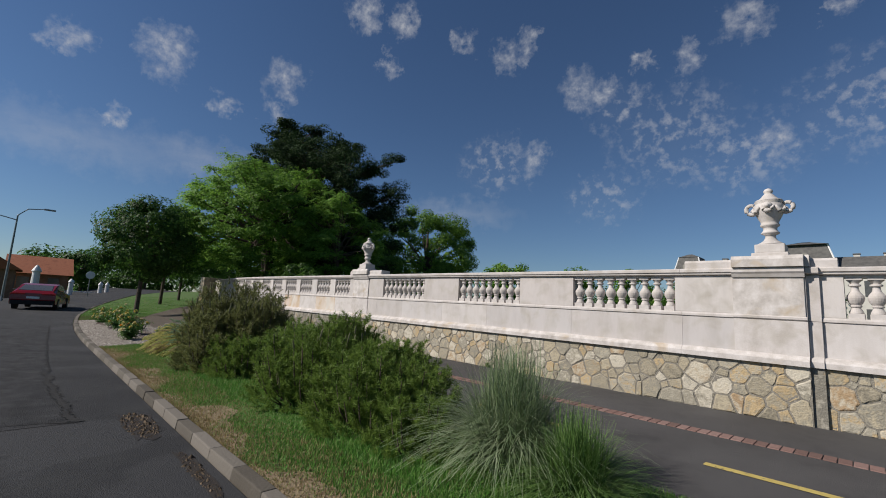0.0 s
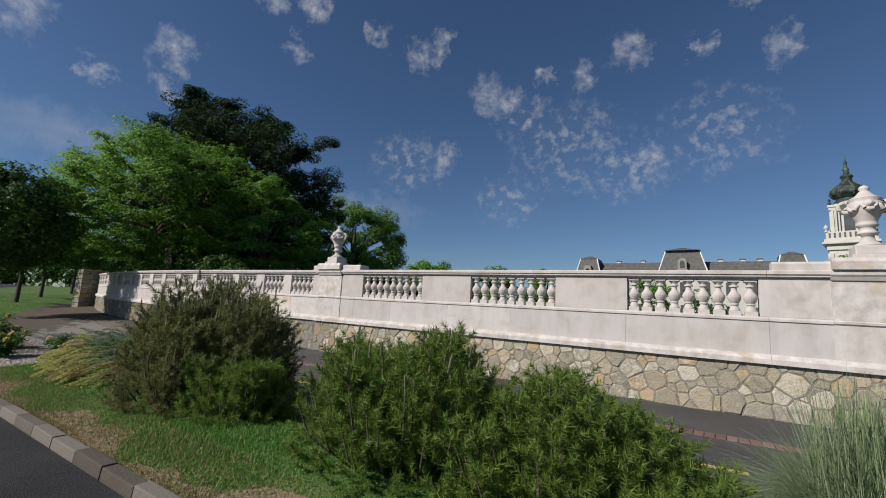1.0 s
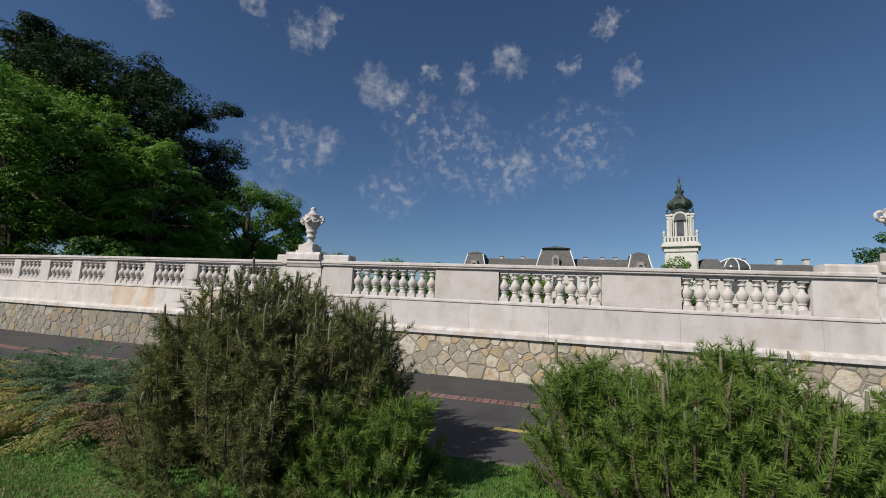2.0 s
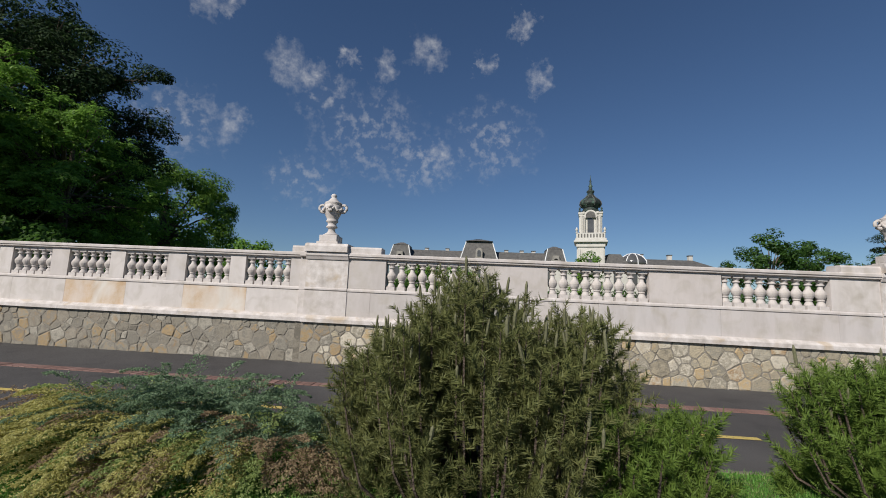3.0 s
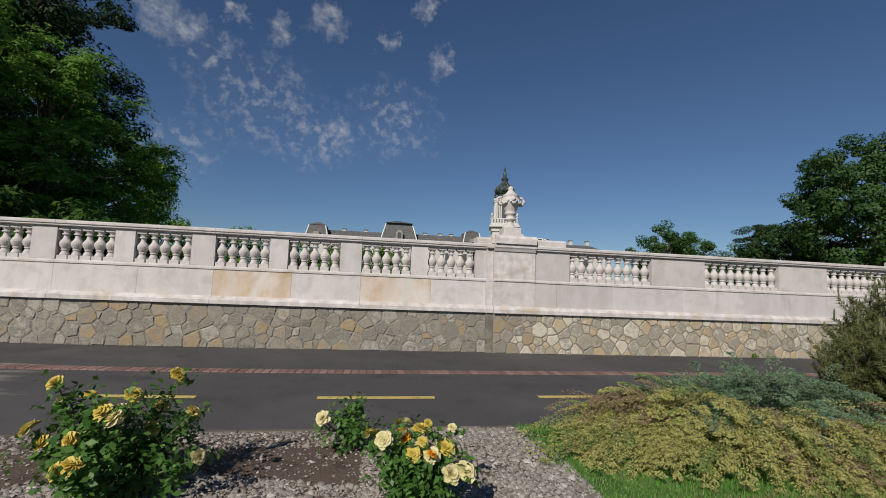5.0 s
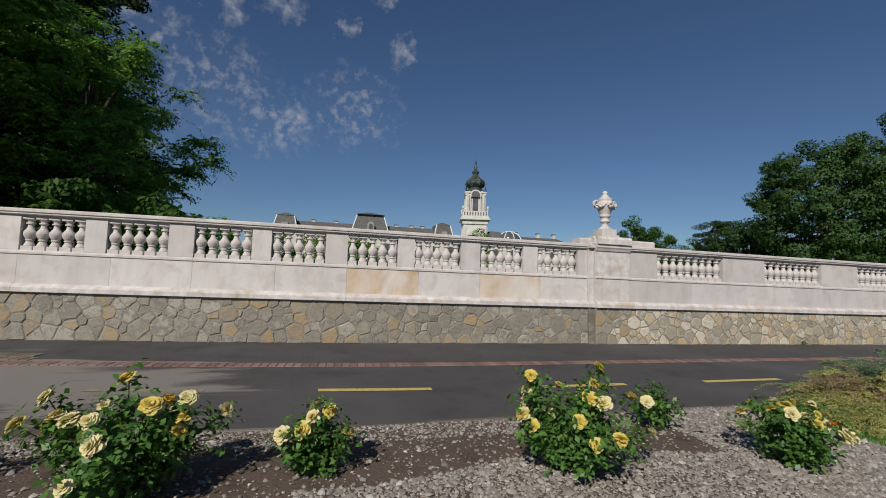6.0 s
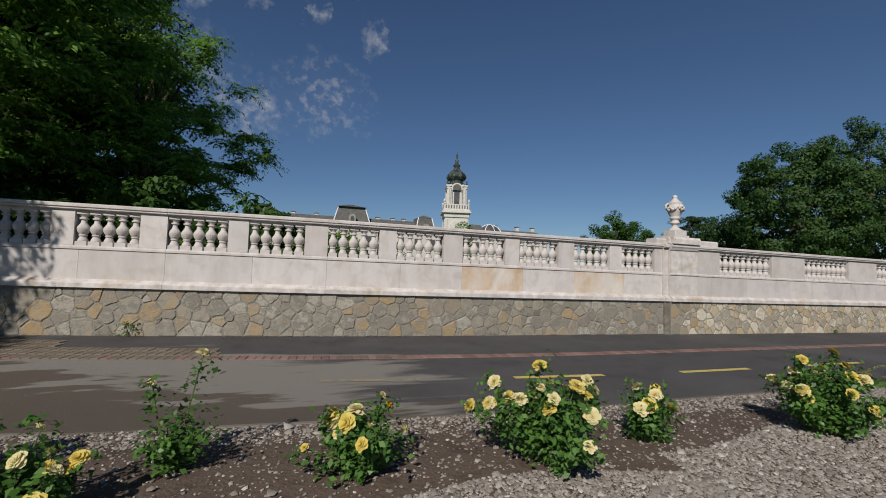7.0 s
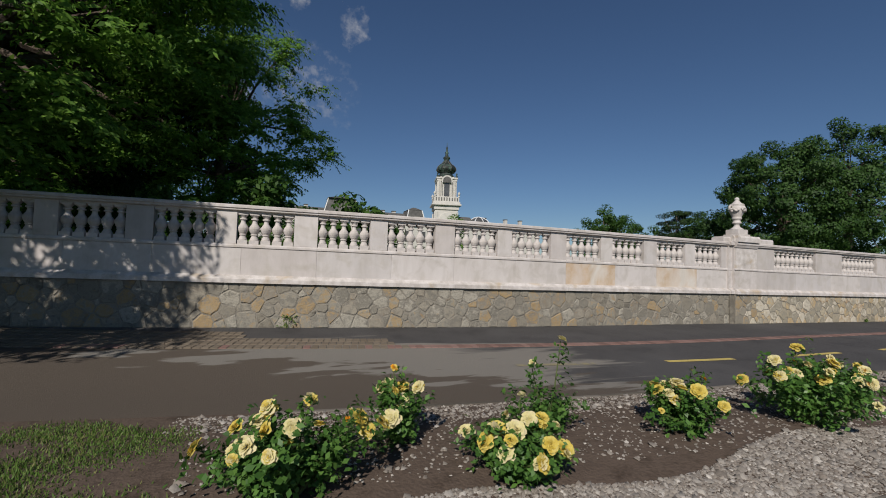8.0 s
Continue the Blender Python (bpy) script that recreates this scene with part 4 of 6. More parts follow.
block("wall", -31, 48, 0, 16, 0, 12.0, M_PLASTER)
hip("roof", -31.5, 13, -0.4, 16, 12.0, 14.6, 3.5, M_SLATE)
hip("roof", 26, 48.5, -0.4, 16, 12.0, 13.9, 3.5, M_SLATE)
for x0, x1, zt in ((-31, -25.4, 15.4), (-12.8, -3.4, 16.9), (8.2, 13.4, 15.4)):
    p = hip("pavilion_roof", x0, x1, -0.8, 6, 12.0, zt, (x1 - x0) * 0.15, M_SLATE)
    hip("roof_cap", x0 + (x1 - x0) * 0.13, x1 - (x1 - x0) * 0.13, -0.1, 5.3, zt, zt + 0.8, (x1 - x0) * 0.3, M_SLATE, palace)
    m = (x0 + x1) / 2
    d = block("dormer", m - 0.75, m + 0.75, -1.3, 1.0, 12.0, 13.6, M_DORMER, p)
    block("dormer_sill", m - 1.15, m + 1.15, -1.45, -0.6, 12.0, 12.5, M_DORMER, p, 0.08)
    arched("dormer_arch", 0.85, 12.0, zt - 1.9, -1.35, M_DORMER, p, 0.6, m)
    arched("dormer_window", 0.42, 12.8, zt - 2.5, -1.42, M_GLASSDARK, p, 0.3, m)
    for s in (x0, x1):
        bm = bmesh.new()
        i = (x1 - x0) * 0.15 * (1 if s == x0 else -1)
        tube(bm, [(s, -0.8, 12.0), (s + i, -0.8 + abs(i), zt)], [0.12, 0.12], 5)
        part("ridge_flashing", bm, M_WHITE, p)
for x in (-22, -16.5, -1, 3, 6, 33, 40, 45):
    c = block("chimney", x - 0.45, x + 0.45, 4, 5, 13.5, 15.1, M_PLASTER)
    block("chimney_cap", x - 0.55, x + 0.55, 3.9, 5.1, 15.1, 15.3, M_SLATE, c)
for i in range(18):
    x = -29 + i * 4.2
    for z in (2.0, 7.0):
        block("window", x - 0.7, x + 0.7, -0.06, 0.2, z, z + 2.8, M_GLASSDARK)
tower = thing("tower", "cream bell tower with a green copper onion dome", "tower", (20.2, 109, 0))
tower.rotation_euler = (0, 0, radians(-14))
block("tower_base", -3.1, 3.1, -3.1, 3.1, 0, 16.2, M_PLASTER, tower)
for s in (-1, 1):
    block("pilaster", s * 2.75 - 0.3, s * 2.75 + 0.3, -3.3, -3.1, 0, 15.6, M_PLASTER, tower)
    block("pilaster", 3.1, 3.3, s * 2.75 - 0.3, s * 2.75 + 0.3, 0, 15.6, M_PLASTER, tower)
    block("pilaster", -3.3, -3.1, s * 2.75 - 0.3, s * 2.75 + 0.3, 0, 15.6, M_PLASTER, tower)
block("frieze", -3.4, 3.4, -3.4, 3.4, 16.2, 17.3, M_PLASTER, tower, 0.05)
block("cornice", -4.0, 4.0, -4.0, 4.0, 17.3, 17.75, M_PLASTER, tower, 0.12)
block("cornice", -3.7, 3.7, -3.7, 3.7, 17.75, 18.3, M_PLASTER, tower, 0.1)
for s in (-1, 1):
    block("parapet", -3.4, 3.4, s * 3.3 - 0.15, s * 3.3 + 0.15, 18.3, 19.7, M_PLASTER, tower, 0.05)
    block("parapet", s * 3.3 - 0.15, s * 3.3 + 0.15, -3.1, 3.1, 18.3, 19.7, M_PLASTER, tower, 0.05)
b = block("belfry", -2.45, 2.45, -2.45, 2.45, 18.3, 24.8, M_PLASTER, tower, 0.4)
for s in (-1, 1):
    block("corner_column", s * 2.2 - 0.32, s * 2.2 + 0.32, -2.75, -2.2, 19.4, 24.6, M_PLASTER, b, 0.1)
    block("corner_column", 2.2, 2.75, s * 2.2 - 0.32, s * 2.2 + 0.32, 19.4, 24.6, M_PLASTER, b, 0.1)
    block("corner_column", -2.75, -2.2, s * 2.2 - 0.32, s * 2.2 + 0.32, 19.4, 24.6, M_PLASTER, b, 0.1)
block("belfry_cornice", -2.95, 2.95, -2.95, 2.95, 24.6, 25.1, M_PLASTER, tower, 0.12)


arched("window_surround", 1.05, 19.6, 24.3, -2.55, M_PLASTER, b)
arched("belfry_window", 0.75, 19.9, 23.9, -2.6, M_GLASSDARK, b)
block("belfry_window", 2.4, 2.56, -0.6, 0.6, 19.9, 23.6, M_GLASSDARK, b)
block("belfry_window", -2.56, -2.4, -0.6, 0.6, 19.9, 23.6, M_GLASSDARK, b)
arched("window_surround", 1.5, 11.0, 14.4, -3.2, M_PLASTER, tower)
arched("tower_window", 1.0, 11.0, 13.6, -3.26, M_GLASSDARK, tower)
block("entablature", -2.8, 2.8, -2.8, 2.8, 24.05, 24.6, M_PLASTER, b, 0.06)
arched("pediment", 1.5, 23.6, 25.6, -3.05, M_PLASTER, b, 0.5)
arched("pediment_panel", 1.15, 23.6, 25.25, -3.1, M_SLATE, b, 0.2)
for s in (-1, 1):
    block("pediment_scroll", s * 1.65 - 0.28, s * 1.65 + 0.28, -3.1, -2.5, 24.6, 25.2, M_PLASTER, b, 0.12)
    for y0 in (-3.3, 3.3):
        part("parapet_urn", lathe([(0.3, 19.7), (0.3, 19.9), (0.14, 20.05), (0.34, 20.4), (0.36, 20.7), (0.2, 20.85), (0.08, 21.15)], 8, s * 3.3, y0), M_PLASTER, tower)
    for k in range(3):
        block("column_flute", s * (1.35 + 0.42 * k) - 0.1, s * (1.35 + 0.42 * k) + 0.1, -2.95, -2.5, 19.7, 24.0, M_PLASTER, b, 0.05)
for k in range(9):
    block("parapet_panel", -3.0 + k * 0.72, -2.72 + k * 0.72, -3.52, -3.4, 18.55, 19.45, M_SLATE, tower)
arched("window_hood", 1.75, 13.2, 15.3, -3.45, M_PLASTER, tower, 0.5)
for k in range(8):
    a = 2 * math.pi * (k + 0.5) / 8
    bm = bmesh.new()
    tube(bm, [(r * math.cos(a), r * math.sin(a), z) for r, z in ((1.8, 26.8), (2.55, 27.1), (2.85, 27.6), (2.7, 28.2), (2.15, 28.8), (1.35, 29.4), (0.9, 30.0))], [0.1] * 7, 5)
    part("dome_rib", bm, M_SLATE, tower)
part("onion_dome", lathe([(2.95, 25.1), (2.6, 25.5), (1.9, 26.2), (1.75, 26.8), (2.5, 27.1), (2.8, 27.6), (2.65, 28.2), (2.1, 28.8), (1.3, 29.4), (0.85, 30.0), (0.75, 30.6), (1.0, 30.9), (0.95, 31.2), (0.5, 31.5), (0.38, 32.2), (0.55, 32.5), (0.3, 32.8), (0.22, 33.6), (0.3, 33.9), (0.1, 34.2), (0.04, 35.4)], 16), M_COPPER, tower, smooth=True)
for x0 in (-2.6, 2.6):
    part("finial", lathe([(0.25, 25.1), (0.3, 25.5), (0.12, 25.7), (0.25, 26.0), (0.05, 26.4)], 8, x0, -2.6), M_COPPER, tower)
hip("roof", 22.6, 28.6, -0.4, 12, 12.0, 14.7, 1.6, M_SLATE)
for k in range(8):
    a = 2 * math.pi * k / 8
    bm = bmesh.new()
    tube(bm, [(30.6 + 1.5 * r * math.cos(a), 3 + 1.5 * r * math.sin(a), z) for r, z in ((2.32, 12.0), (2.25, 13.2), (1.74, 14.22), (0.92, 14.95), (0.1, 15.25))], [0.11] * 5, 5)
    part("dome_rib", bm, M_WHITE, palace)
part("glass_dome", lathe([(3.45, 12.0), (3.3, 13.2), (2.55, 14.2), (1.35, 14.9), (0.1, 15.2)], 20, 30.6, 3), M_GLASSDARK, palace, smooth=True)

# ---- verge plants ----
def needles(shoots, tops, count, length, width, spread):
    """Needle triangles along shoots from base to top; arrays (n, 3)."""
    r = TANGLE
    n = len(shoots)
    A = np.repeat(shoots, count, axis=0)
    B = np.repeat(tops, count, axis=0)
    k = r.uniform(0.0, 1.0, (len(A), 1))
    p = A + (B - A) * k
    ax = unit(B - A)
    d = r.normal(size=ax.shape)
    d = unit(d - ax * np.sum(d * ax, axis=1, keepdims=True))
    d = unit(d * spread + ax * (1 - 0.4 * spread))
    s = unit(np.cross(d, r.normal(size=d.shape))) * width
    L = length * r.uniform(0.7, 1.2, (len(A), 1))
    return np.stack([p - s, p + s, p + d * L], axis=1).reshape(-1, 3)


bm = bmesh.new()
tube(bm, [(0, 0, -0.02), (0, 0, 0.03), (0, 0, 0.1), (0, 0, 0.13)], [0.008, 0.012, 0.011, 0.004], 6)
CANDLEME = bpy.data.meshes.new("candle")
bm.to_mesh(CANDLEME)
bm.free()
CANDLEME.materials.append(M_CANDLE)


def mugo(label, at, radii, leaders, material, candles=0.0, seed=1, upright=0.75, count=78):
    """A dwarf pine: leaders that end in bottle brushes, with whorls of brushes below and dark gaps between."""
    rr = np.random.RandomState(seed)
    t = thing("mugo_pine", label, "shrub", at, "dwarf pines on the verge")
    rx, ry, h = radii
    a = np.arange(leaders) * 2.39996 + rr.normal(0, 0.3, leaders)
    q = np.sqrt((np.arange(leaders) + 0.5) / leaders)
    lump = 0.9 + 0.1 * np.sin(3 * a + seed) * q + 0.09 * np.sin(6.0 * q * np.cos(a) + 2 * seed) + rr.normal(0, 0.075, leaders)
    top = np.stack([rx * q * np.cos(a), ry * q * np.sin(a), h * np.sqrt(np.maximum(0.05, 1 - 0.9 * q ** 4.5)) * lump], axis=1)
    foot = top * np.array([1, 1, 0]) * (0.3 + 0.5 * upright)
    bm = bmesh.new()
    A, B = [], []
    tips = []
    for f, e in zip(foot, top):
        tube(bm, [tuple(f), tuple(f + (e - f) * np.array([0.75, 0.75, 0.5])), tuple(e)], [0.012, 0.008, 0.004], 4)
        ax = (e - f) / np.linalg.norm(e - f)
        A.append(e - ax * 0.16)
        B.append(e + ax * 0.03)
        tips.append(e)
        k = rr.uniform(0.1, 0.16)
        while k < min(0.8, np.linalg.norm(e - f) - 0.05):
            m = e - ax * k
            turn = rr.uniform(0, 6.28)
            for i in range(3):
                g = np.array([math.cos(turn + i * 2.1), math.sin(turn + i * 2.1), rr.uniform(0.7, 1.3)])
                g /= np.linalg.norm(g)
                n = rr.uniform(0.12, 0.2)
                A.append(m + g * 0.04)
                B.append(m + g * (0.04 + n))
                if k < 0.3:
                    tips.append(m + g * (0.02 + n))
            k += rr.uniform(0.11, 0.17)
    # low brushes round the foot, so that the shrub is full down to the ground
    m = int(leaders * 2.2)
    d = unit(rr.normal(size=(m, 3)))
    d[:, 2] = np.abs(d[:, 2])
    o = d * np.array([rx, ry, h * 0.6]) * rr.uniform(0.8, 0.98, (m, 1))
    o[:, 2] = np.maximum(o[:, 2] - 0.1, 0.03)
    g = unit(d * np.array([0.7, 0.7, 0.2]) + np.array([0, 0, 0.6]) + 0.25 * rr.normal(size=(m, 3)))
    A += list(o)
    B += list(o + g * rr.uniform(0.12, 0.2, (m, 1)))
    part("branchwork", bm, M_BARK, t)
    child("needles", quads("needles", needles(np.array(A), np.array(B), count, 0.056, 0.0031, 0.8), material, 3), t)
    for i, e in enumerate(tips):
        if rr.rand() < candles * (1.0 if e[2] > 0.7 * h else 0.06):
            ob = child("candle", CANDLEME, t)
            ob.location = tuple(e + rr.normal(0, 0.008, 3))
            ob.rotation_euler = (rr.normal(0, 0.1), rr.normal(0, 0.1), 0)
            k = rr.uniform(0.6, 1.0)
            ob.scale = (k, k, rr.uniform(0.4, 1.0))
    return t


mugo("tall dense dark green dwarf pine with upright candles", (-7.7, 2.76, -0.02), (1.1, 0.94, 1.28), 190, M_MUGO_DARK, 0.3, 1, 0.8)
mugo("low bright green dwarf pine shrub on the grass", (-6.8, 2.55, -0.02), (0.62, 0.5, 0.62), 64, M_MUGO, 0, 2, 0.4)
mugo("bushy green dwarf pine shrub on the grass", (-4.75, 2.72, -0.02), (0.96, 0.78, 0.98), 135, M_MUGO, 0.08, 3, 0.5)
mugo("low spreading green dwarf pine shrub on the grass", (-3.5, 2.7, -0.02), (0.9, 0.68, 0.78), 120, M_MUGO, 0.0, 4, 0.45)
mugo("small low green dwarf pine shrub on the grass", (-2.75, 2.5, -0.02), (0.42, 0.36, 0.47), 34, M_MUGO, 0.0, 5, 0.4)


def fountain_grass(at, blades, length, seed=1, material=M_PLUME, label="arching clump of pale grey-green ornamental grass"):
    rr = np.random.RandomState(seed)
    t = thing("fountain_grass", label, "ornamental grass", at)
    a = rr.uniform(0, 2 * math.pi, blades)
    lean = rr.uniform(0.04, 0.95, blades)
    bend = rr.uniform(1.9, 3.2, blades)
    L = length * rr.uniform(0.6, 1.1, blades)
    ks = np.linspace(0, 1, 7)
    out = []
    pts = []
    r0 = rr.uniform(0, 0.22, blades) * length
    b0 = rr.uniform(0, 2 * math.pi, blades)
    for k in ks:
        rad = L * (lean * (0.45 * k + 0.55 * k * k))
        z = L * (k * (1.0 - 0.25 * lean) - 0.62 * lean * k ** bend)
        pts.append(np.stack([r0 * np.cos(b0) + rad * np.cos(a), r0 * np.sin(b0) + rad * np.sin(a), np.maximum(z, 0.01)], axis=1))
    side = np.stack([-np.sin(a), np.cos(a), 0 * a], axis=1)
    for i in range(6):
        w0, w1 = 0.0038 * (1 - ks[i] * 0.75), 0.0038 * (1 - ks[i + 1] * 0.75)
        out.append(np.stack([pts[i] - side * w0, pts[i] + side * w0, pts[i + 1] + side * w1, pts[i + 1] - side * w1], axis=1))
    child("blades", quads("blades", np.concatenate(out).reshape(-1, 3), material), t)
    return t


fountain_grass((-1.98, 2.78, -0.02), 4600, 1.0)
fountain_grass((-1.35, 2.6, -0.02), 2600, 0.66, 2, M_FRESH, "low clump of fresh green ornamental grass")


def juniper(at, radii, seed=1):
    rr = np.random.RandomState(seed)
    t = thing("juniper", "spreading juniper with gold, green and blue feathery sprays", "shrub", at)
    rx, ry, h = radii
    n = 740
    th = rr.uniform(0, 2 * math.pi, n)
    q = rr.uniform(0, 1, n) ** 0.5
    X, Y = q * np.cos(th), q * np.sin(th)
    Z = h * np.sqrt(np.maximum(0, 1 - q ** 2.2)) * (0.82 + 0.26 * np.sin(X * 9 + 1) * np.cos(Y * 5 + X * 3)) * rr.uniform(0.62, 0.92, n)
    base = np.stack([X * rx * 0.9, Y * ry * 0.85, Z], axis=1)
    grow = unit(np.stack([X * 0.9 - 0.2 + rr.normal(0, 0.3, n), Y * 0.8 - 0.15 + rr.normal(0, 0.3, n), 0.2 + rr.normal(0, 0.1, n) - 0.3 * q ** 4], axis=1))
    long = rr.uniform(0.26, 0.5, n) * np.where((X < -0.6) & (rr.rand(n) < 0.3), 1.5, 1.0)
    jx, jy = X + rr.normal(0, 0.08, n), Y + rr.normal(0, 0.1, n)
    blue = (jx > -0.3) & (jx < 0.72) & (jy > -0.4) & (jy < 0.6)
    green = ((jy > 0.35) | (jx > 0.6) | (rr.rand(n) < 0.16)) & ~blue
    brown = (((jx + 0.55) ** 2 + (jy - 0.2) ** 2 < 0.045) | ((jx - 0.8) ** 2 + (jy + 0.35) ** 2 < 0.04) | ((jx - 0.1) ** 2 + (jy + 0.75) ** 2 < 0.03) | (rr.rand(n) < 0.03))
    kinds = ((0, "golden sprays"), (1, "green sprays"), (2, "blue-green sprays"), (3, "browned sprays"))
    which = np.where(brown, 3, np.where(blue, 2, np.where(green, 1, 0)))

    def arch(o, g, L, k):
        p = o + g * L * k
        p[:, 2] += (L * (0.42 * k - 0.55 * k * k))[:, 0]
        return p

    for c, lab in kinds:
        sel = which == c
        if not sel.any():
            continue
        # a plume: an arching axis, feathered on both sides by sprays, and those by scale-leaved twigs
        m = 16
        o, g, L = (np.repeat(w, m, axis=0) for w in (base[sel], grow[sel], long[sel][:, None]))
        k = np.tile(np.repeat(np.linspace(0.12, 1.0, m // 2), 2), sel.sum())[:, None]
        p = arch(o, g, L, k)
        ax = unit(arch(o, g, L, k + 0.05) - p)
        sg = np.where(np.arange(len(p)) % 2, 1, -1)[:, None]
        side = unit(np.cross(ax, np.array([0, 0, 1.0])))
        tip = p + unit(side * sg * 0.75 + ax * 0.95 + 0.13 * rr.normal(size=p.shape)) * L * 0.34 * (1.18 - k)
        tip[:, 2] -= 0.012
        e = 6
        P, T = np.repeat(p, e, axis=0), np.repeat(tip, e, axis=0)
        f = np.tile(np.linspace(0.1, 1.0, e), len(p))[:, None]
        r0 = P + (T - P) * f
        ax2 = unit(T - P)
        s2 = unit(np.cross(ax2, np.array([0, 0, 1.0])) * np.where(np.arange(len(r0)) % 2, 1, -1)[:, None] + 0.2 * rr.normal(size=r0.shape))
        r1 = r0 + unit(s2 * 0.8 + ax2) * 0.03 * (1.25 - f)
        v = needles(r0, r1, 6, 0.015, 0.0042, 0.42)
        child("sprays", quads("sprays", v, M_JUN[c], 3), t, lab)
    bm = bmesh.new()
    tube(bm, [(0, 0, -0.05), (0, 0, 0.12)], [0.05, 0.04], 6)
    part("branchwork", bm, M_BARK, t)
    return t


juniper((-9.98, 2.72, -0.02), (1.5, 0.6, 0.56), 1)


# ---- roses ----
def bloom_mesh(name, r, material, seed):
    """A full rosette: petals on a spiral, opening outwards, with ruffled rims."""
    rr = np.random.RandomState(seed)
    v, f = [], []
    n = 34
    for i in range(n):
        q = i / (n - 1)
        a = i * 2.39996 + rr.uniform(-0.2, 0.2)
        ti = 0.1 + 1.3 * q ** 0.8 + rr.uniform(-0.12, 0.12)
        size = 1.0 - 0.55 * q
        o = len(v)
        for s, row in ((0.4, 0.15), (1.0, 0.6), (0.8, 1.0)):
            for k in (-1, 0, 1):
                w = k * 0.42 * s
                d = row * (1 - 0.1 * abs(k)) + rr.uniform(-0.06, 0.06)
                curl = 0.1 * abs(k) - (0.16 if row == 1.0 else 0) + rr.uniform(-0.09, 0.09)
                lx, lz = d * math.cos(ti) - curl * math.sin(ti), d * math.sin(ti) + curl * math.cos(ti)
                v.append((r * size * (lx * math.cos(a) - w * math.sin(a)), r * size * (lx * math.sin(a) + w * math.cos(a)), r * (0.12 * q + size * lz)))
        for p in (0, 3):
            for k in (0, 1):
                f.append((o + p + k, o + p + k + 1, o + p + k + 4, o + p + k + 3))
    return mesh_of(name, v, f, material)


BLOOMS = [bloom_mesh("bloom", 0.058, M_PETAL_Y, 1), bloom_mesh("bloom", 0.062, M_PETAL_C, 2), bloom_mesh("bloom", 0.04, M_PETAL_O, 3), bloom_mesh("bloom", 0.05, M_PETAL_Y, 4), bloom_mesh("bloom", 0.055, M_PETAL_C, 5)]


def rose(at, radii, blooms, seed, stems=16, tall=(), label="bushy rose shrub with open yellow and cream blooms", leafn=520):
    rr = np.random.RandomState(seed)
    t = thing("rose_bush", label, "rose bush", at, "yellow roses in the bed")
    rx, ry, h = radii
    bm = bmesh.new()
    tips = []
    for i in range(stems):
        a = rr.uniform(0, 2 * math.pi)
        q = rr.uniform(0.2, 1.0)
        e = np.array([rx * q * math.cos(a), ry * q * math.sin(a), h * rr.uniform(0.6, 1.0) * (1.05 - 0.35 * q)])
        tube(bm, [(0.03 * math.cos(a), 0.03 * math.sin(a), -0.03), tuple(e * np.array([0.45, 0.45, 0.55])), tuple(e)], [0.007, 0.006, 0.003], 5)
        tips.append(e)
    for dx, dy, hh in tall:
        e = np.array([dx, dy, hh])
        tube(bm, [(0.02, 0, -0.03), (dx * 0.6, dy * 0.6, hh * 0.55), (dx, dy, hh)], [0.007, 0.006, 0.003], 5)
        tips.append(e)
    part("stemwork", bm, M_STEM, t)
    T = np.array(tips)
    A = T[rr.randint(0, len(T), leafn)]
    k = rr.uniform(0.25, 1.02, (leafn, 1))
    cen = A * k * np.array([1, 1, 1]) + rr.normal(0, 0.035, (leafn, 3)) * np.array([1.4, 1.4, 1])
    cen[:, 2] = np.maximum(cen[:, 2], 0.03)
    # five leaflets to a leaf
    P = np.repeat(cen, 5, axis=0) + rr.normal(0, 0.022, (leafn * 5, 3))
    N = unit(np.repeat(unit(cen * np.array([1, 1, 0.4]) + np.array([0, 0, 0.35])), 5, axis=0) + 0.5 * rr.normal(size=(leafn * 5, 3)))
    child("leaves", quads("leaves", leaves(P, N, 0.042, 0.62, 0.2), M_ROSELEAF), t)
    order = sorted(range(len(tips)), key=lambda i: -tips[i][2])
    for j in range(blooms):
        if j < len(tall):
            e = tips[stems + j]
        else:
            e = tips[order[(j * 7 + seed) % max(1, stems)] if j >= stems else j % stems]
        off = np.array([0, 0, 0]) if j < stems + len(tall) else rr.normal(0, 0.05, 3)
        ob = child("bloom", BLOOMS[(0, 1, 3, 4, 0, 1, 4, 3, 1, 2, 4, 0)[(j * 5 + seed + rr.randint(0, 3)) % 12]], t)
        ob.location = tuple(e + np.array([0, -0.015, 0.012]))
        d = Vector((e[0] * 1.6 + rr.normal(0, 0.35), e[1] * 1.4 - 0.3 + rr.normal(0, 0.3), 0.5))
        ob.rotation_euler = d.to_track_quat("Z", "Y").to_euler()
        k = rr.choice((0.55, 0.75, 0.85, 0.95, 1.05))
        ob.scale = (k, k, k)
    return t


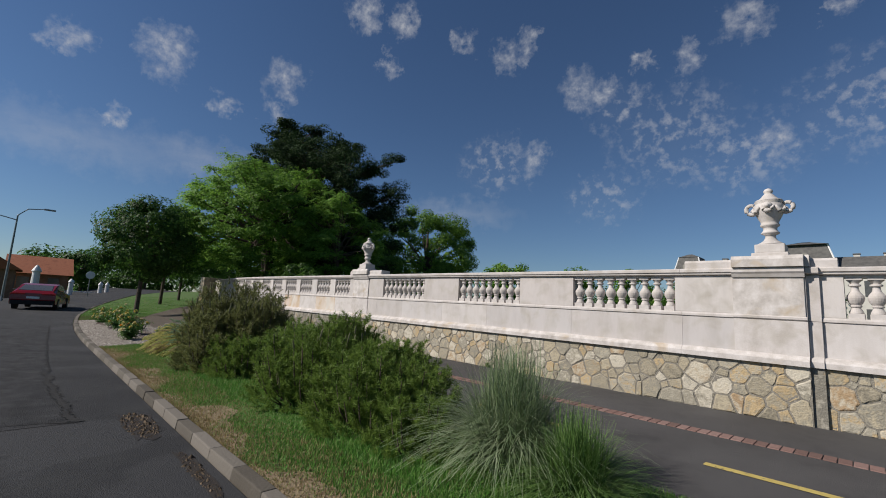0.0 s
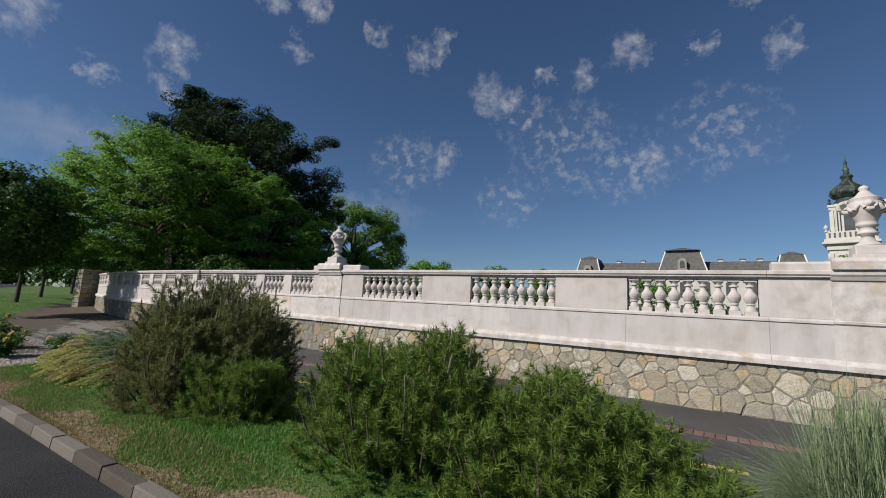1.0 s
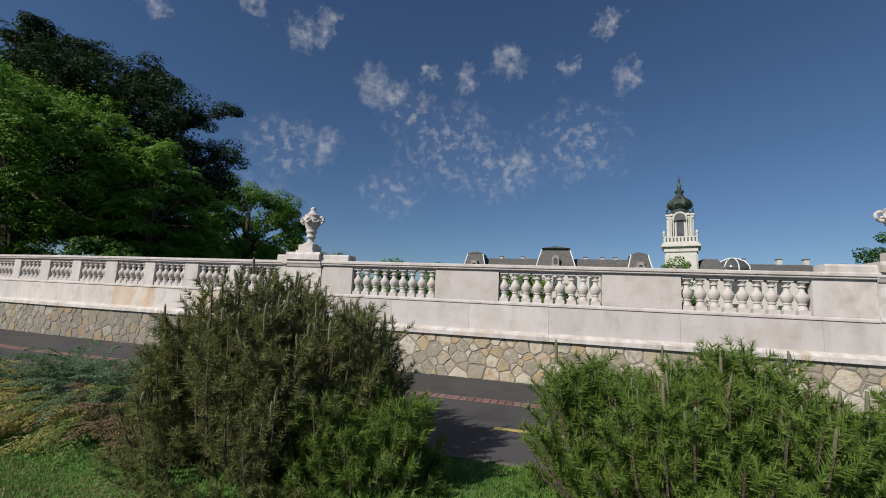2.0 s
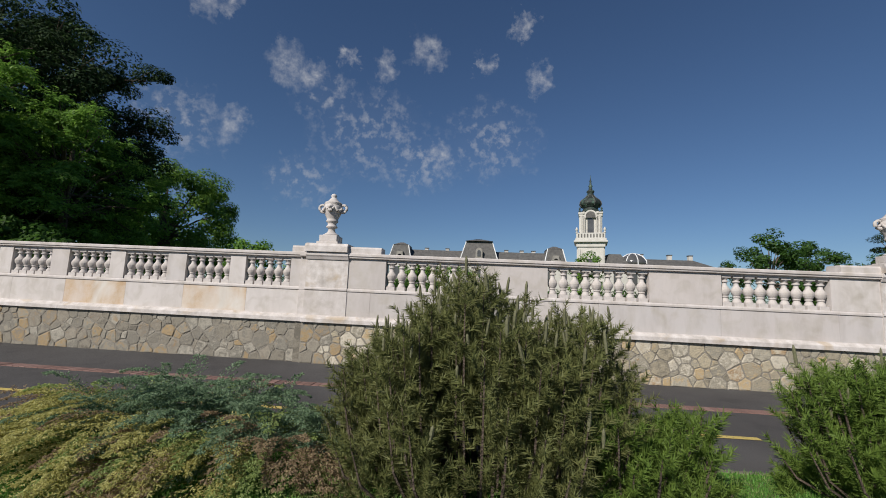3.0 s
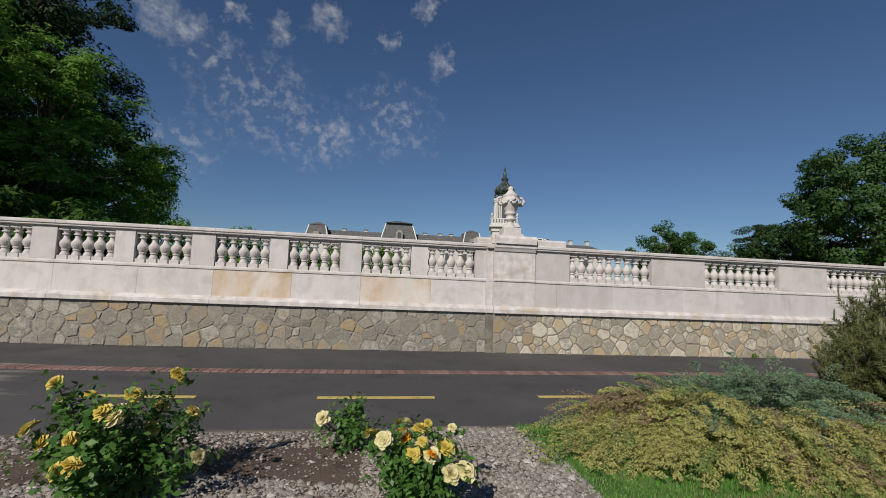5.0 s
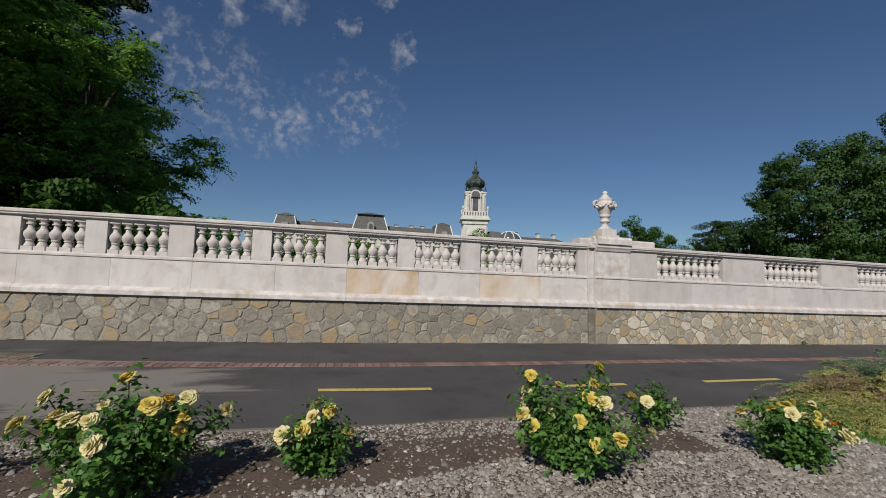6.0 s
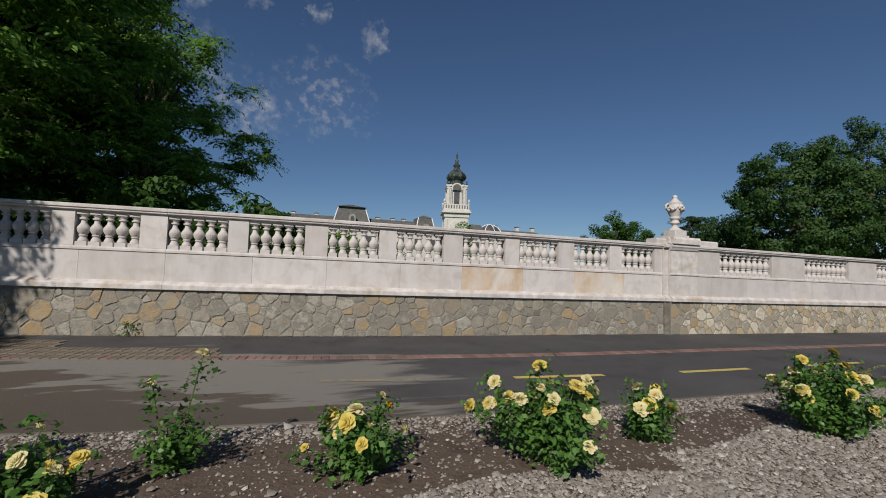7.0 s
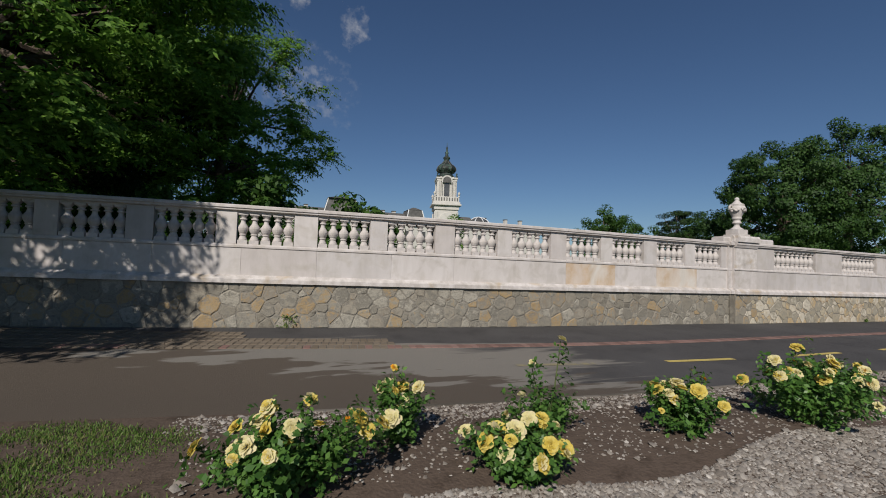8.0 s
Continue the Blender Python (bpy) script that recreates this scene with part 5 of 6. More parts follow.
ROSES = [((-12.7, 2.02), (0.3, 0.28, 0.42), 9, ()), ((-14.3, 2.2), (0.5, 0.4, 0.5), 17, ((0.25, 0.1, 0.62), (-0.3, 0.0, 0.6))),
         ((-15.93, 2.44), (0.2, 0.2, 0.36), 5, ()), ((-16.82, 2.28), (0.5, 0.4, 0.5), 18, ((-0.06, 0.08, 0.6), (-0.4, 0.05, 0.52))),
         ((-18.0, 2.42), (0.32, 0.28, 0.36), 9, ((0.1, 0.1, 0.42),)), ((-19.1, 2.72), (0.26, 0.2, 0.34), 2, ((0.14, 0.05, 0.66), (-0.12, 0.05, 0.5))),
         ((-19.65, 2.27), (0.3, 0.28, 0.34), 7, ((0.1, 0.1, 0.42),)), ((-20.2, 2.85), (0.17, 0.17, 0.4), 6, ((-0.05, 0.0, 0.5),)),
         ((-20.9, 2.42), (0.42, 0.34, 0.44), 13, ()), ((-13.1, 2.85), (0.2, 0.18, 0.3), 1, ())]
for i, ((x, y), r, nb, tall) in enumerate(ROSES):
    rose((x, y, verge_z(x, y) - 0.005), tuple(1.15 * q for q in r), int(nb * 3.0) if nb > 3 else nb, 11 + i, 20 if nb > 6 else 8, tall, leafn=int((1000 if nb > 3 else 420) * r[0] * 2))


# ---- red car far down the road ----
def car(at, turn):
    t = thing("car", "dark red hatchback car with lit tail lights on the road", "car", at)
    t.rotation_euler = (0, 0, turn)
    prof = [(-2.1, 0.3), (-2.2, 0.55), (-2.18, 0.88), (-2.02, 1.0), (-1.15, 1.33), (-0.5, 1.41), (0.2, 1.4), (1.05, 0.99), (1.9, 0.84), (2.15, 0.62), (2.15, 0.3)]
    bm = bmesh.new()
    rows = []
    for y, k in ((-0.9, 0.0), (-0.86, 1.0), (-0.6, 1.0), (0.6, 1.0), (0.86, 1.0), (0.9, 0.0)):
        rows.append([bm.verts.new((x, y * (1.0 if z < 0.95 else 0.84), z if k else 0.3 + (z - 0.3) * 0.9)) for x, z in prof])
    for a, b in zip(rows, rows[1:]):
        for i in range(len(prof) - 1):
            bm.faces.new((a[i], a[i + 1], b[i + 1], b[i]))
    bm.faces.new(rows[0])
    bm.faces.new(list(reversed(rows[-1])))
    bmesh.ops.recalc_face_normals(bm, faces=bm.faces)
    part("body", bm, M_CAR, t)
    bm = bmesh.new()
    vs = [bm.verts.new(p) for p in ((-1.93, -0.66, 1.035), (-1.93, 0.66, 1.035), (-1.2, 0.58, 1.312), (-1.2, -0.58, 1.312))]
    bm.faces.new(vs)
    r = bmesh.ops.extrude_face_region(bm, geom=bm.faces[:])
    for v in [g for g in r["geom"] if isinstance(g, bmesh.types.BMVert)]:
        v.co += Vector((-0.012, 0, 0.012))
    bmesh.ops.recalc_face_normals(bm, faces=bm.faces)
    part("rear_window", bm, M_GLASSDARK, t)
    for sgn in (-1, 1):
        bm = bmesh.new()
        box(bm, -2.215, -2.05, sgn * 0.6 - 0.28, sgn * 0.6 + 0.28, 0.8, 0.89, 0.02)
        part("tail_light", bm, M_LIGHTRED, t)
        bm = bmesh.new()   # side glass
        vs = [bm.verts.new((x, sgn * y, z)) for x, y, z in ((-1.5, 0.762, 1.04), (0.85, 0.762, 1.04), (0.25, 0.75, 1.33), (-0.95, 0.75, 1.33))]
        bm.faces.new(vs)
        r = bmesh.ops.extrude_face_region(bm, geom=bm.faces[:])
        for v in [g for g in r["geom"] if isinstance(g, bmesh.types.BMVert)]:
            v.co.y += sgn * 0.02
        bmesh.ops.recalc_face_normals(bm, faces=bm.faces)
        part("side_window", bm, M_GLASSDARK, t)
        for x in (-1.3, 1.35):
            bm = lathe([(0.2, -0.1), (0.31, -0.09), (0.32, 0.0), (0.31, 0.09), (0.2, 0.1)], 20)
            bmesh.ops.rotate(bm, verts=bm.verts, cent=(0, 0, 0), matrix=Matrix.Rotation(math.pi / 2, 3, "X"))
            bmesh.ops.translate(bm, verts=bm.verts, vec=(x, sgn * 0.82, 0.32))
            w = part("wheel", bm, M_RUBBER, t)
            bm = lathe([(0.18, -0.105), (0.19, 0.105)], 16)
            bmesh.ops.rotate(bm, verts=bm.verts, cent=(0, 0, 0), matrix=Matrix.Rotation(math.pi / 2, 3, "X"))
            bmesh.ops.translate(bm, verts=bm.verts, vec=(x, sgn * 0.83, 0.32))
            part("rim", bm, M_METAL, w)
    bm = bmesh.new()
    box(bm, -2.23, -2.1, -0.86, 0.86, 0.28, 0.5, 0.03)
    part("bumper", bm, M_RUBBER, t)
    bm = bmesh.new()
    box(bm, -2.225, -2.15, -0.26, 0.26, 0.6, 0.71, 0.005)
    part("number_plate", bm, M_WHITE, t)


car((-33.3, 0.95, ROAD_Z), math.pi - 0.2)

# ---- far side of the road ----
def lamp(at, h):
    t = thing("street_lamp", "tall grey metal street lamp with curved arms", "street lamp", at)
    bm = bmesh.new()
    tube(bm, [(0, 0, 0), (0, 0, h * 0.5), (0, 0, h * 0.9), (0, 0.5, h * 0.98), (0, 1.4, h)], [0.08, 0.065, 0.05, 0.04, 0.03], 8)
    tube(bm, [(0, 0, h * 0.85), (0, -1.0, h * 0.88)], [0.04, 0.035], 6)
    part("pole", bm, M_METAL, t)
    for y, z in ((1.7, h), (-1.3, h * 0.885)):
        bm = bmesh.new()
        box(bm, -0.14, 0.14, y - 0.35, y + 0.35, z - 0.05, z + 0.06, 0.03)
        part("lamp_head", bm, M_METAL, t)


lamp((-45, -0.9, ROAD_Z), 7.2)


def house(x, y, w, d, h, ridge, label):
    t = thing("house", label, "house", (x, y, -0.1))
    bm = bmesh.new()
    box(bm, -d, 0, -w / 2, w / 2, 0, h)
    part("wall", bm, M_HOUSE, t)
    bm = bmesh.new()
    a = [bm.verts.new(p) for p in ((0.5, -w / 2 - 0.4, h - 0.2), (0.5, w / 2 + 0.4, h - 0.2), (-d - 0.5, w / 2 + 0.4, h - 0.2), (-d - 0.5, -w / 2 - 0.4, h - 0.2))]
    r = [bm.verts.new(p) for p in ((-d / 2, -w / 2 - 0.4, ridge), (-d / 2, w / 2 + 0.4, ridge))]
    for q in ((a[0], a[1], r[1], r[0]), (a[2], a[3], r[0], r[1]), (a[1], a[2], r[1]), (a[3], a[0], r[0]), (a[3], a[2], a[1], a[0])):
        bm.faces.new(q)
    part("roof", bm, M_ROOFTILE, t)
    for k in range(int(w // 2.6)):
        yy = -w / 2 + 1.3 + k * 2.6
        bm = bmesh.new()
        box(bm, -0.06, 0.05, yy - 0.5, yy + 0.5, 1.0, 2.3, 0.01)
        part("window", bm, M_GLASSDARK, t)
    return t


house(-68, 1.3, 5.2, 7, 2.9, 4.9, "low brick house with a red clay tile roof")
side = house(-61, -0.6, 8, 7, 2.9, 5.4, "brick house with a tiled gable facing the road")
side.rotation_euler = (0, 0, math.pi / 2)
tree("park_tree", "green garden tree beside the houses", (-80, 6, 0), 0.5, 7.0, (4, 4), 40, 120, 0.4, M_DARKLEAF, 0.2, seed=71)
tree("park_tree", "green garden tree beside the houses", (-82, 14, 0.6), 0.3, 6.0, (5, 5), 40, 120, 0.4, M_DARKLEAF, 0.2, seed=72)
tree("park_tree", "green garden tree beside the houses", (-84, 24, 1.2), 0.3, 7.0, (6, 6), 40, 120, 0.4, M_DARKLEAF, 0.2, seed=73)
tree("park_tree", "green garden tree beside the houses", (-82, 38, 1.5), 0.3, 8.0, (7, 7), 50, 120, 0.4, M_DARKLEAF, 0.2, seed=74)

def bollard(at, h, r, label):
    t = thing("stone_post", label, "post", at, "white posts across the road")
    part("shaft", lathe([(r * 1.2, 0), (r * 1.2, h * 0.1), (r, h * 0.12), (r * 0.9, h * 0.8)], 12), M_WHITE, t)
    part("head", lathe([(r * 0.9, h * 0.8), (r * 1.2, h * 0.84), (r * 0.7, h * 0.93), (r * 0.2, h)], 12), M_WHITE, t)


for x, y, h, r in ((-46, 0.7, 2.9, 0.26), (-58, 3.6, 2.2, 0.22), (-60, 6.2, 2.1, 0.2), (-61, 6.9, 2.1, 0.2)):
    bollard((x, y, ROAD_Z), h, r, "white painted post standing beyond the road")
sign = thing("road_sign", "round road sign on a grey pole beyond the road", "road sign", (-52, 4.5, ROAD_Z))
bm = bmesh.new()
tube(bm, [(0, 0, 0), (0, 0, 2.9)], [0.035, 0.035], 8)
part("pole", bm, M_METAL, sign)
bm = lathe([(0.33, -0.015), (0.35, 0), (0.33, 0.015)], 24)
bmesh.ops.rotate(bm, verts=bm.verts, cent=(0, 0, 0), matrix=Matrix.Rotation(math.pi / 2, 3, "Y"))
bmesh.ops.translate(bm, verts=bm.verts, vec=(0.05, 0, 2.55))
part("disc", bm, M_WHITE, sign)
fence = thing("rail_fence", "low white rail fence in front of the houses", "fence", (-62, -6, -0.1))
for k in range(9):
    bm = bmesh.new()
    box(bm, -0.05, 0.05, k * 1.6 - 0.05, k * 1.6 + 0.05, 0, 1.0, 0.01)
    part("post", bm, M_WHITE, fence)
for z in (0.5, 0.9):
    bm = bmesh.new()
    box(bm, -0.03, 0.03, -0.2, 13.0, z - 0.05, z + 0.05, 0.01)
    part("rail", bm, M_WHITE, fence)

# ---- grass, gravel ----
def grass_over(name, x0, x1, count, hgt, label, seed, material=M_GRASS, reach=1.0):
    rr = np.random.RandomState(seed)
    x = rr.uniform(x0, x1, count)
    k = rr.uniform(0, 1, count) ** (1.0 if reach == 1.0 else 1.6) * reach
    ky = np.array([kerb_y(a) + 0.13 for a in x])
    py = np.array([path_y(a) for a in x])
    y = ky + (py - ky) * k
    z = np.array([verge_z(a, b) for a, b in zip(x, y)])
    p = np.stack([x, y, z - 0.004], axis=1)
    if reach == 1.0 and x1 > 0:   # the sward gives out in ragged bays along the kerb
        keep = (y - ky) > 0.2 + 0.16 * np.sin(x * 2.3) + 0.09 * np.sin(x * 6.1) + rr.normal(0, 0.12, count)
        x, y, z, p = x[keep], y[keep], z[keep], p[keep]
        count = len(x)
    if material is M_WEED:   # thin and patchy towards the mud and the roses
        keep = (np.sin(x * 4.3 + 1) * np.sin(y * 6.1) + rr.normal(0, 0.4, count) > -0.45) & (y < py - 0.22 - 0.14 * np.sin(x * 4) + rr.normal(0, 0.06, count)) & (x < -21.6 - 0.2 * np.sin(y * 5) + rr.normal(0, 0.1, count))
        x, y, z, p = x[keep], y[keep], z[keep], p[keep]
        count = len(x)
    th = rr.uniform(0, 2 * math.pi, count)
    s = np.stack([np.cos(th), np.sin(th), 0 * th], axis=1)
    L = (hgt * rr.uniform(0.5, 1.3, count) * (0.6 + 0.5 * np.sin(x * 1.7) * np.cos(y * 3.1) + 0.3))[:, None]
    up = unit(np.stack([rr.normal(0, 0.4, count), rr.normal(0, 0.4, count), np.ones(count)], axis=1))
    w = 0.0045 if material is M_GRASS else 0.0055
    v = np.stack([p - s * w, p + s * w, p + up * L], axis=1)
    ob = new(name, quads(name, v.reshape(-1, 3), material, 3))
    return tagged(ob, label, "grass", kind="stuff")


grass_over("grass", -11.7, 1.5, 170000, 0.042, "short green grass with dry patches along the kerb", 1)
grass_over("grass", -24.6, -21.45, 50000, 0.034, "short green grass and weeds beside the rose bed", 2, M_WEED)
grass_over("grass", -50, -24.5, 30000, 0.08, "short green grass under the street trees", 3)


grass_over("dry_grass", -11.7, 1.5, 36000, 0.035, "dry brown grass along the kerb", 4, M_DRY, 0.3)


def gravel(name, x0, x1, count, yf, size, label, seed):
    rr = np.random.RandomState(seed)
    x = rr.uniform(x0, x1, count)
    y = np.array([yf(a, b) for a, b in zip(x, rr.uniform(0, 1, count))])
    z = np.array([verge_z(a, b) for a, b in zip(x, y)])
    base = np.array([(1, 0, 0.1), (0.3, 0.95, 0.25), (-0.8, 0.6, 0.1), (-0.8, -0.6, 0.25), (0.3, -0.95, 0.1), (0.1, 0.1, 0.95)])
    faces = [(0, 1, 5), (1, 2, 5), (2, 3, 5), (3, 4, 5), (4, 0, 5)]
    s = size * rr.lognormal(0, 0.42, count)
    th = rr.uniform(0, 2 * math.pi, count)
    out = []
    jit = rr.uniform(0.7, 1.25, (count, 6, 1))
    b = base[None] * jit * s[:, None, None]
    b[:, 5, :2] += rr.normal(0, 0.4, (count, 2)) * s[:, None]
    b[:, :5, 2] += rr.uniform(-0.25, 0.35, (count, 5)) * s[:, None]
    c, sn = np.cos(th)[:, None], np.sin(th)[:, None]
    P = np.stack([b[:, :, 0] * c - b[:, :, 1] * sn, b[:, :, 0] * sn + b[:, :, 1] * c, b[:, :, 2]], axis=2) + np.stack([x, y, z], axis=1)[:, None]
    V = P.reshape(-1, 3)
    F = (np.arange(count)[:, None, None] * 6 + np.array(faces)[None]).reshape(-1, 3)
    me = bpy.data.meshes.new(name)
    me.vertices.add(len(V))
    me.vertices.foreach_set("co", V.astype(np.float32).ravel())
    me.loops.add(F.size)
    me.loops.foreach_set("vertex_index", F.astype(np.int32).ravel())
    me.polygons.add(len(F))
    me.polygons.foreach_set("loop_start", np.arange(0, F.size, 3, dtype=np.int32))
    me.update(calc_edges=True)
    me.materials.append(M_GRAVEL)
    return tagged(new(name, me), label, "gravel", kind="stuff")


gravel("gravel", -21.3, GR1, 50000, lambda x, k: kerb_y(x) + 0.14 + k * (1.95 + 0.12 * math.sin(x * 2.1) - kerb_y(x) + (0.25 if x > -16 else 0)), 0.0088, "pale grey crushed gravel along the kerb", 1)
gravel("gravel", -21.5, GR1, 5600, lambda x, k: path_y(x) - 0.05 - k * 1.25, 0.0088, "pale pebbles strewn over the soil", 2)

gravel("gravel", -21.7, GR1, 6500, lambda x, k: path_y(x) - 0.045 - (k ** 1.3) * 0.4, 0.0088, "pale pebbles along the edge of the path", 3)
gravel("gravel", -13.0, GR1, 12500, lambda x, k: kerb_y(x) + 0.14 + k * (path_y(x) - kerb_y(x) - 0.16), 0.0088, "pale gravel beside the juniper", 4)

def weed(x, h, seed, bloom=False):
    rr = np.random.RandomState(seed)
    u, y, z = W(x, -0.05, 0.0)
    t = thing("weed", "small green weed growing at the foot of the wall", "weed", (u, y, path_z(u, y)), "weeds along the wall")
    p = rr.normal(0, 1, (46, 3)) * np.array([0.3, 0.14, 0.0]) * h + np.array([0, 0, 1.0]) * rr.uniform(0.02, h, (46, 1))
    child("leaves", quads("leaves", leaves(p, unit(rr.normal(size=(46, 3)) + np.array([0, -0.6, 0.8])), 0.06, 0.4, 0.1, rr), M_WEED), t)
    bm = bmesh.new()
    tube(bm, [(0, 0, -0.01), (0.01, 0, h * 0.5), (0.0, -0.01, h)], [0.004, 0.003, 0.002], 5)
    part("stem", bm, M_STEM, t)
    if bloom:
        ob = child("bloom", BLOOMS[2], t, "small yellow flower")
        ob.location, ob.scale = (0.02, -0.03, h), (0.5, 0.5, 0.5)


for i, (x, h) in enumerate(((-20.9, 0.22), (-5.6, 0.08))):
    weed(x, h, 200 + i, i == 0)

# ---- mud and cracks ----
def crack(name, pts, width, seed, label):
    rr = random.Random(seed)
    v, f = [], []
    fine = []
    for (x0, y0), (x1, y1) in zip(pts, pts[1:]):
        for k in range(24):
            q = k / 24
            fine.append((x0 + (x1 - x0) * q, y0 + (y1 - y0) * q + rr.uniform(-0.02, 0.02)))
    for x, y in fine:
        w = width * rr.uniform(0.3, 1.4)
        v += [(x, y - w, ROAD_Z + 0.007 + rise(x, y)), (x, y + w, ROAD_Z + 0.007 + rise(x, y))]
    f = [(2 * i, 2 * i + 1, 2 * i + 3, 2 * i + 2) for i in range(len(fine) - 1)]
    tagged(new(name, mesh_of(name, v, f, M_CRACK)), label, "road crack", kind="structure")


OLD = [(-19.0, 0.84), (-14.0, 0.6), (-9.1, 0.44), (-7.6, 0.43), (-6.6, 0.47), (-5.4, 0.53)]


def old_edge(x):
    """The broken edge of the old road surface, along the newer strip beside the kerb."""
    for (xa, ya), (xb, yb) in zip(OLD, OLD[1:]):
        if xa <= x <= xb:
            return ya + (yb - ya) * (x - xa) / (xb - xa) + 0.022 * math.sin(x * 9) + 0.018 * math.sin(x * 23 + 1)
    return 0.5


sheet("worn_road", span(-19.0, -5.4, 0.06), lambda x: (-7.0, old_edge(x)), lambda x, y: ROAD_Z + 0.003, M_OLDROAD, "older dark cracked asphalt layer on the road", 6)
crack("road_crack", [(x, old_edge(x)) for x in span(-18.9, -9.0, 1.1)], 0.012, 1, "dark broken edge of the old asphalt layer")
crack("road_crack", [(x, old_edge(x)) for x in span(-9.0, -5.4, 0.4)], 0.045, 5, "wide dark broken edge of the old asphalt layer")
crack("road_crack", [(-5.42, 0.5), (-5.5, 0.3), (-5.56, 0.0), (-5.7, -1.2)], 0.045, 6, "dark step across the road where asphalt layers meet")
for k in range(9):
    x = -9.9 + k * 0.5
    crack("road_crack", [(x, old_edge(x) - 0.03), (x + 0.12, old_edge(x) - 0.25 - 0.05 * k), (x - 0.2, old_edge(x) - 0.6)], 0.012, 20 + k, "thin dark crack running into the old asphalt")


def rubble(name, x, y, rx, ry, count, size, label, seed):
    """A broken hollow filled with stones, clods and grit."""
    rr = np.random.RandomState(seed)
    t = thing(name, label, "pothole", (x, y, ROAD_Z + 0.004), kind="structure")
    ring = []
    for i in range(48):
        a = 2 * math.pi * i / 48
        k = 1 + 0.12 * math.sin(3 * a + seed) + 0.1 * math.sin(7 * a) + 0.08 * math.sin(13 * a + 2)
        c, s = math.cos(a), math.sin(a)
        ring.append((rx * k * math.copysign(abs(c) ** 0.6, c), ry * k * math.copysign(abs(s) ** 0.6, s), 0.0))
    child("hollow", mesh_of("hollow", ring, [tuple(range(48))], M_WET), t, "dark broken floor of the hollow")
    v, f = [], []
    for i in range(count):
        q, a = rr.uniform(0, 1) ** 0.5, rr.uniform(0, 6.283)
        s = size * rr.lognormal(0, 0.45)
        o = len(v)
        cx, cy = rx * q * math.cos(a), ry * q * math.sin(a)
        for k in range(5):
            b = k * 1.2566 + rr.uniform(-0.3, 0.3)
            v.append((cx + s * math.cos(b) * rr.uniform(0.7, 1.3), cy + s * math.sin(b) * rr.uniform(0.7, 1.3), -0.004))
        v.append((cx, cy, s * rr.uniform(0.5, 1.0)))
        f += [(o + k, o + (k + 1) % 5, o + 5) for k in range(5)]
    ob = child("rubble", mesh_of("rubble", v, f, M_RUBBLE), t)
    ob["kind"] = "stuff"


rubble("pothole", -5.03, 0.98, 0.5, 0.13, 520, 0.009, "hollow of brown rubble in the asphalt by the kerb", 2)
rubble("pothole", -3.5, 1.08, 0.5, 0.05, 260, 0.007, "crumbled asphalt and grit along the kerb", 3)

# ---- path markings and paving pieces ----
for a, b in ((-1.07, 0.15), (-6.16, -4.93), (-8.6, -7.4), (-11.08, -9.8), (-13.52, -12.27), (-15.95, -14.73), (-18.2, -17.08), (-3.6, -2.4), (1.4, 2.6)):
    xs = span(a, b, 0.2)
    ys = [4.31 + (0.012 * (x + 12.5) ** 2 if x < -12.5 else 0) for x in xs]
    v = [(x, y + s, path_z(x, y + s) + 0.005) for x, y in zip(xs, ys) for s in (-0.045, 0.045)]
    f = [(2 * i, 2 * i + 1, 2 * i + 3, 2 * i + 2) for i in range(len(xs) - 1)]
    tagged(new("lane_dash", mesh_of("lane_dash", v, f, M_YELLOW if a > -17 else M_FADED)), "worn yellow lane dash painted on the path" if a > -17 else "lane dash on the path faded under dried silt", "road marking", "lane dashes on the path", "structure")

ring = [(-5.62 + 0.36 * (1 + 0.2 * math.sin(3 * a + 1)) * math.cos(a), 4.55 + 0.15 * (1 + 0.25 * math.sin(5 * a)) * math.sin(a)) for a in [2 * math.pi * i / 40 for i in range(40)]]
tagged(new("soil_patch", mesh_of("soil_patch", [(x, y, path_z(x, y) + 0.003) for x, y in ring], [tuple(range(40))], M_RUSTY)), "patch of reddish soil spread on the asphalt path", "soil patch", kind="structure")

bm = bmesh.new()
box(bm, -0.047, 0.047, -0.098, 0.098, -0.03, 0.008, 0.005)
BRICKME = bpy.data.meshes.new("brick")
bm.to_mesh(BRICKME)
bm.free()
BRICKME.materials.append(M_BRICK)
BRICKME2 = BRICKME.copy()
BRICKME2.materials.clear()
BRICKME2.materials.append(M_BRICK2)
strip = thing("brick_strip", "row of worn red paving bricks set in the path", "paving", kind="structure")
x = 1.5
while x > -26.5:
    ob = child("brick", BRICKME if x > -19.3 or random.random() < 0.2 else BRICKME2, strip)
    y = strip_y(x)
    ob.location = (x, y, path_z(x, y) + random.uniform(-0.001, 0.003))
    ob.rotation_euler = (0, 0, math.atan(-0.022 * (x + 13.5)) * -1 if x < -13.5 else random.uniform(-0.02, 0.02))
    if x < -19.5:   # the strip broadens into a worn sandy paving
        for row in range(1, 3 if x > -21.5 else 5):
            yy = y + 0.205 * row
            if yy > wall_y(x) - 0.15:
                break
            o2 = child("brick", BRICKME2, strip)
            o2.location = (x + 0.05 * (row % 2), yy, path_z(x, yy) + random.uniform(-0.002, 0.002))
            o2.rotation_euler = ob.rotation_euler
    x -= 0.102

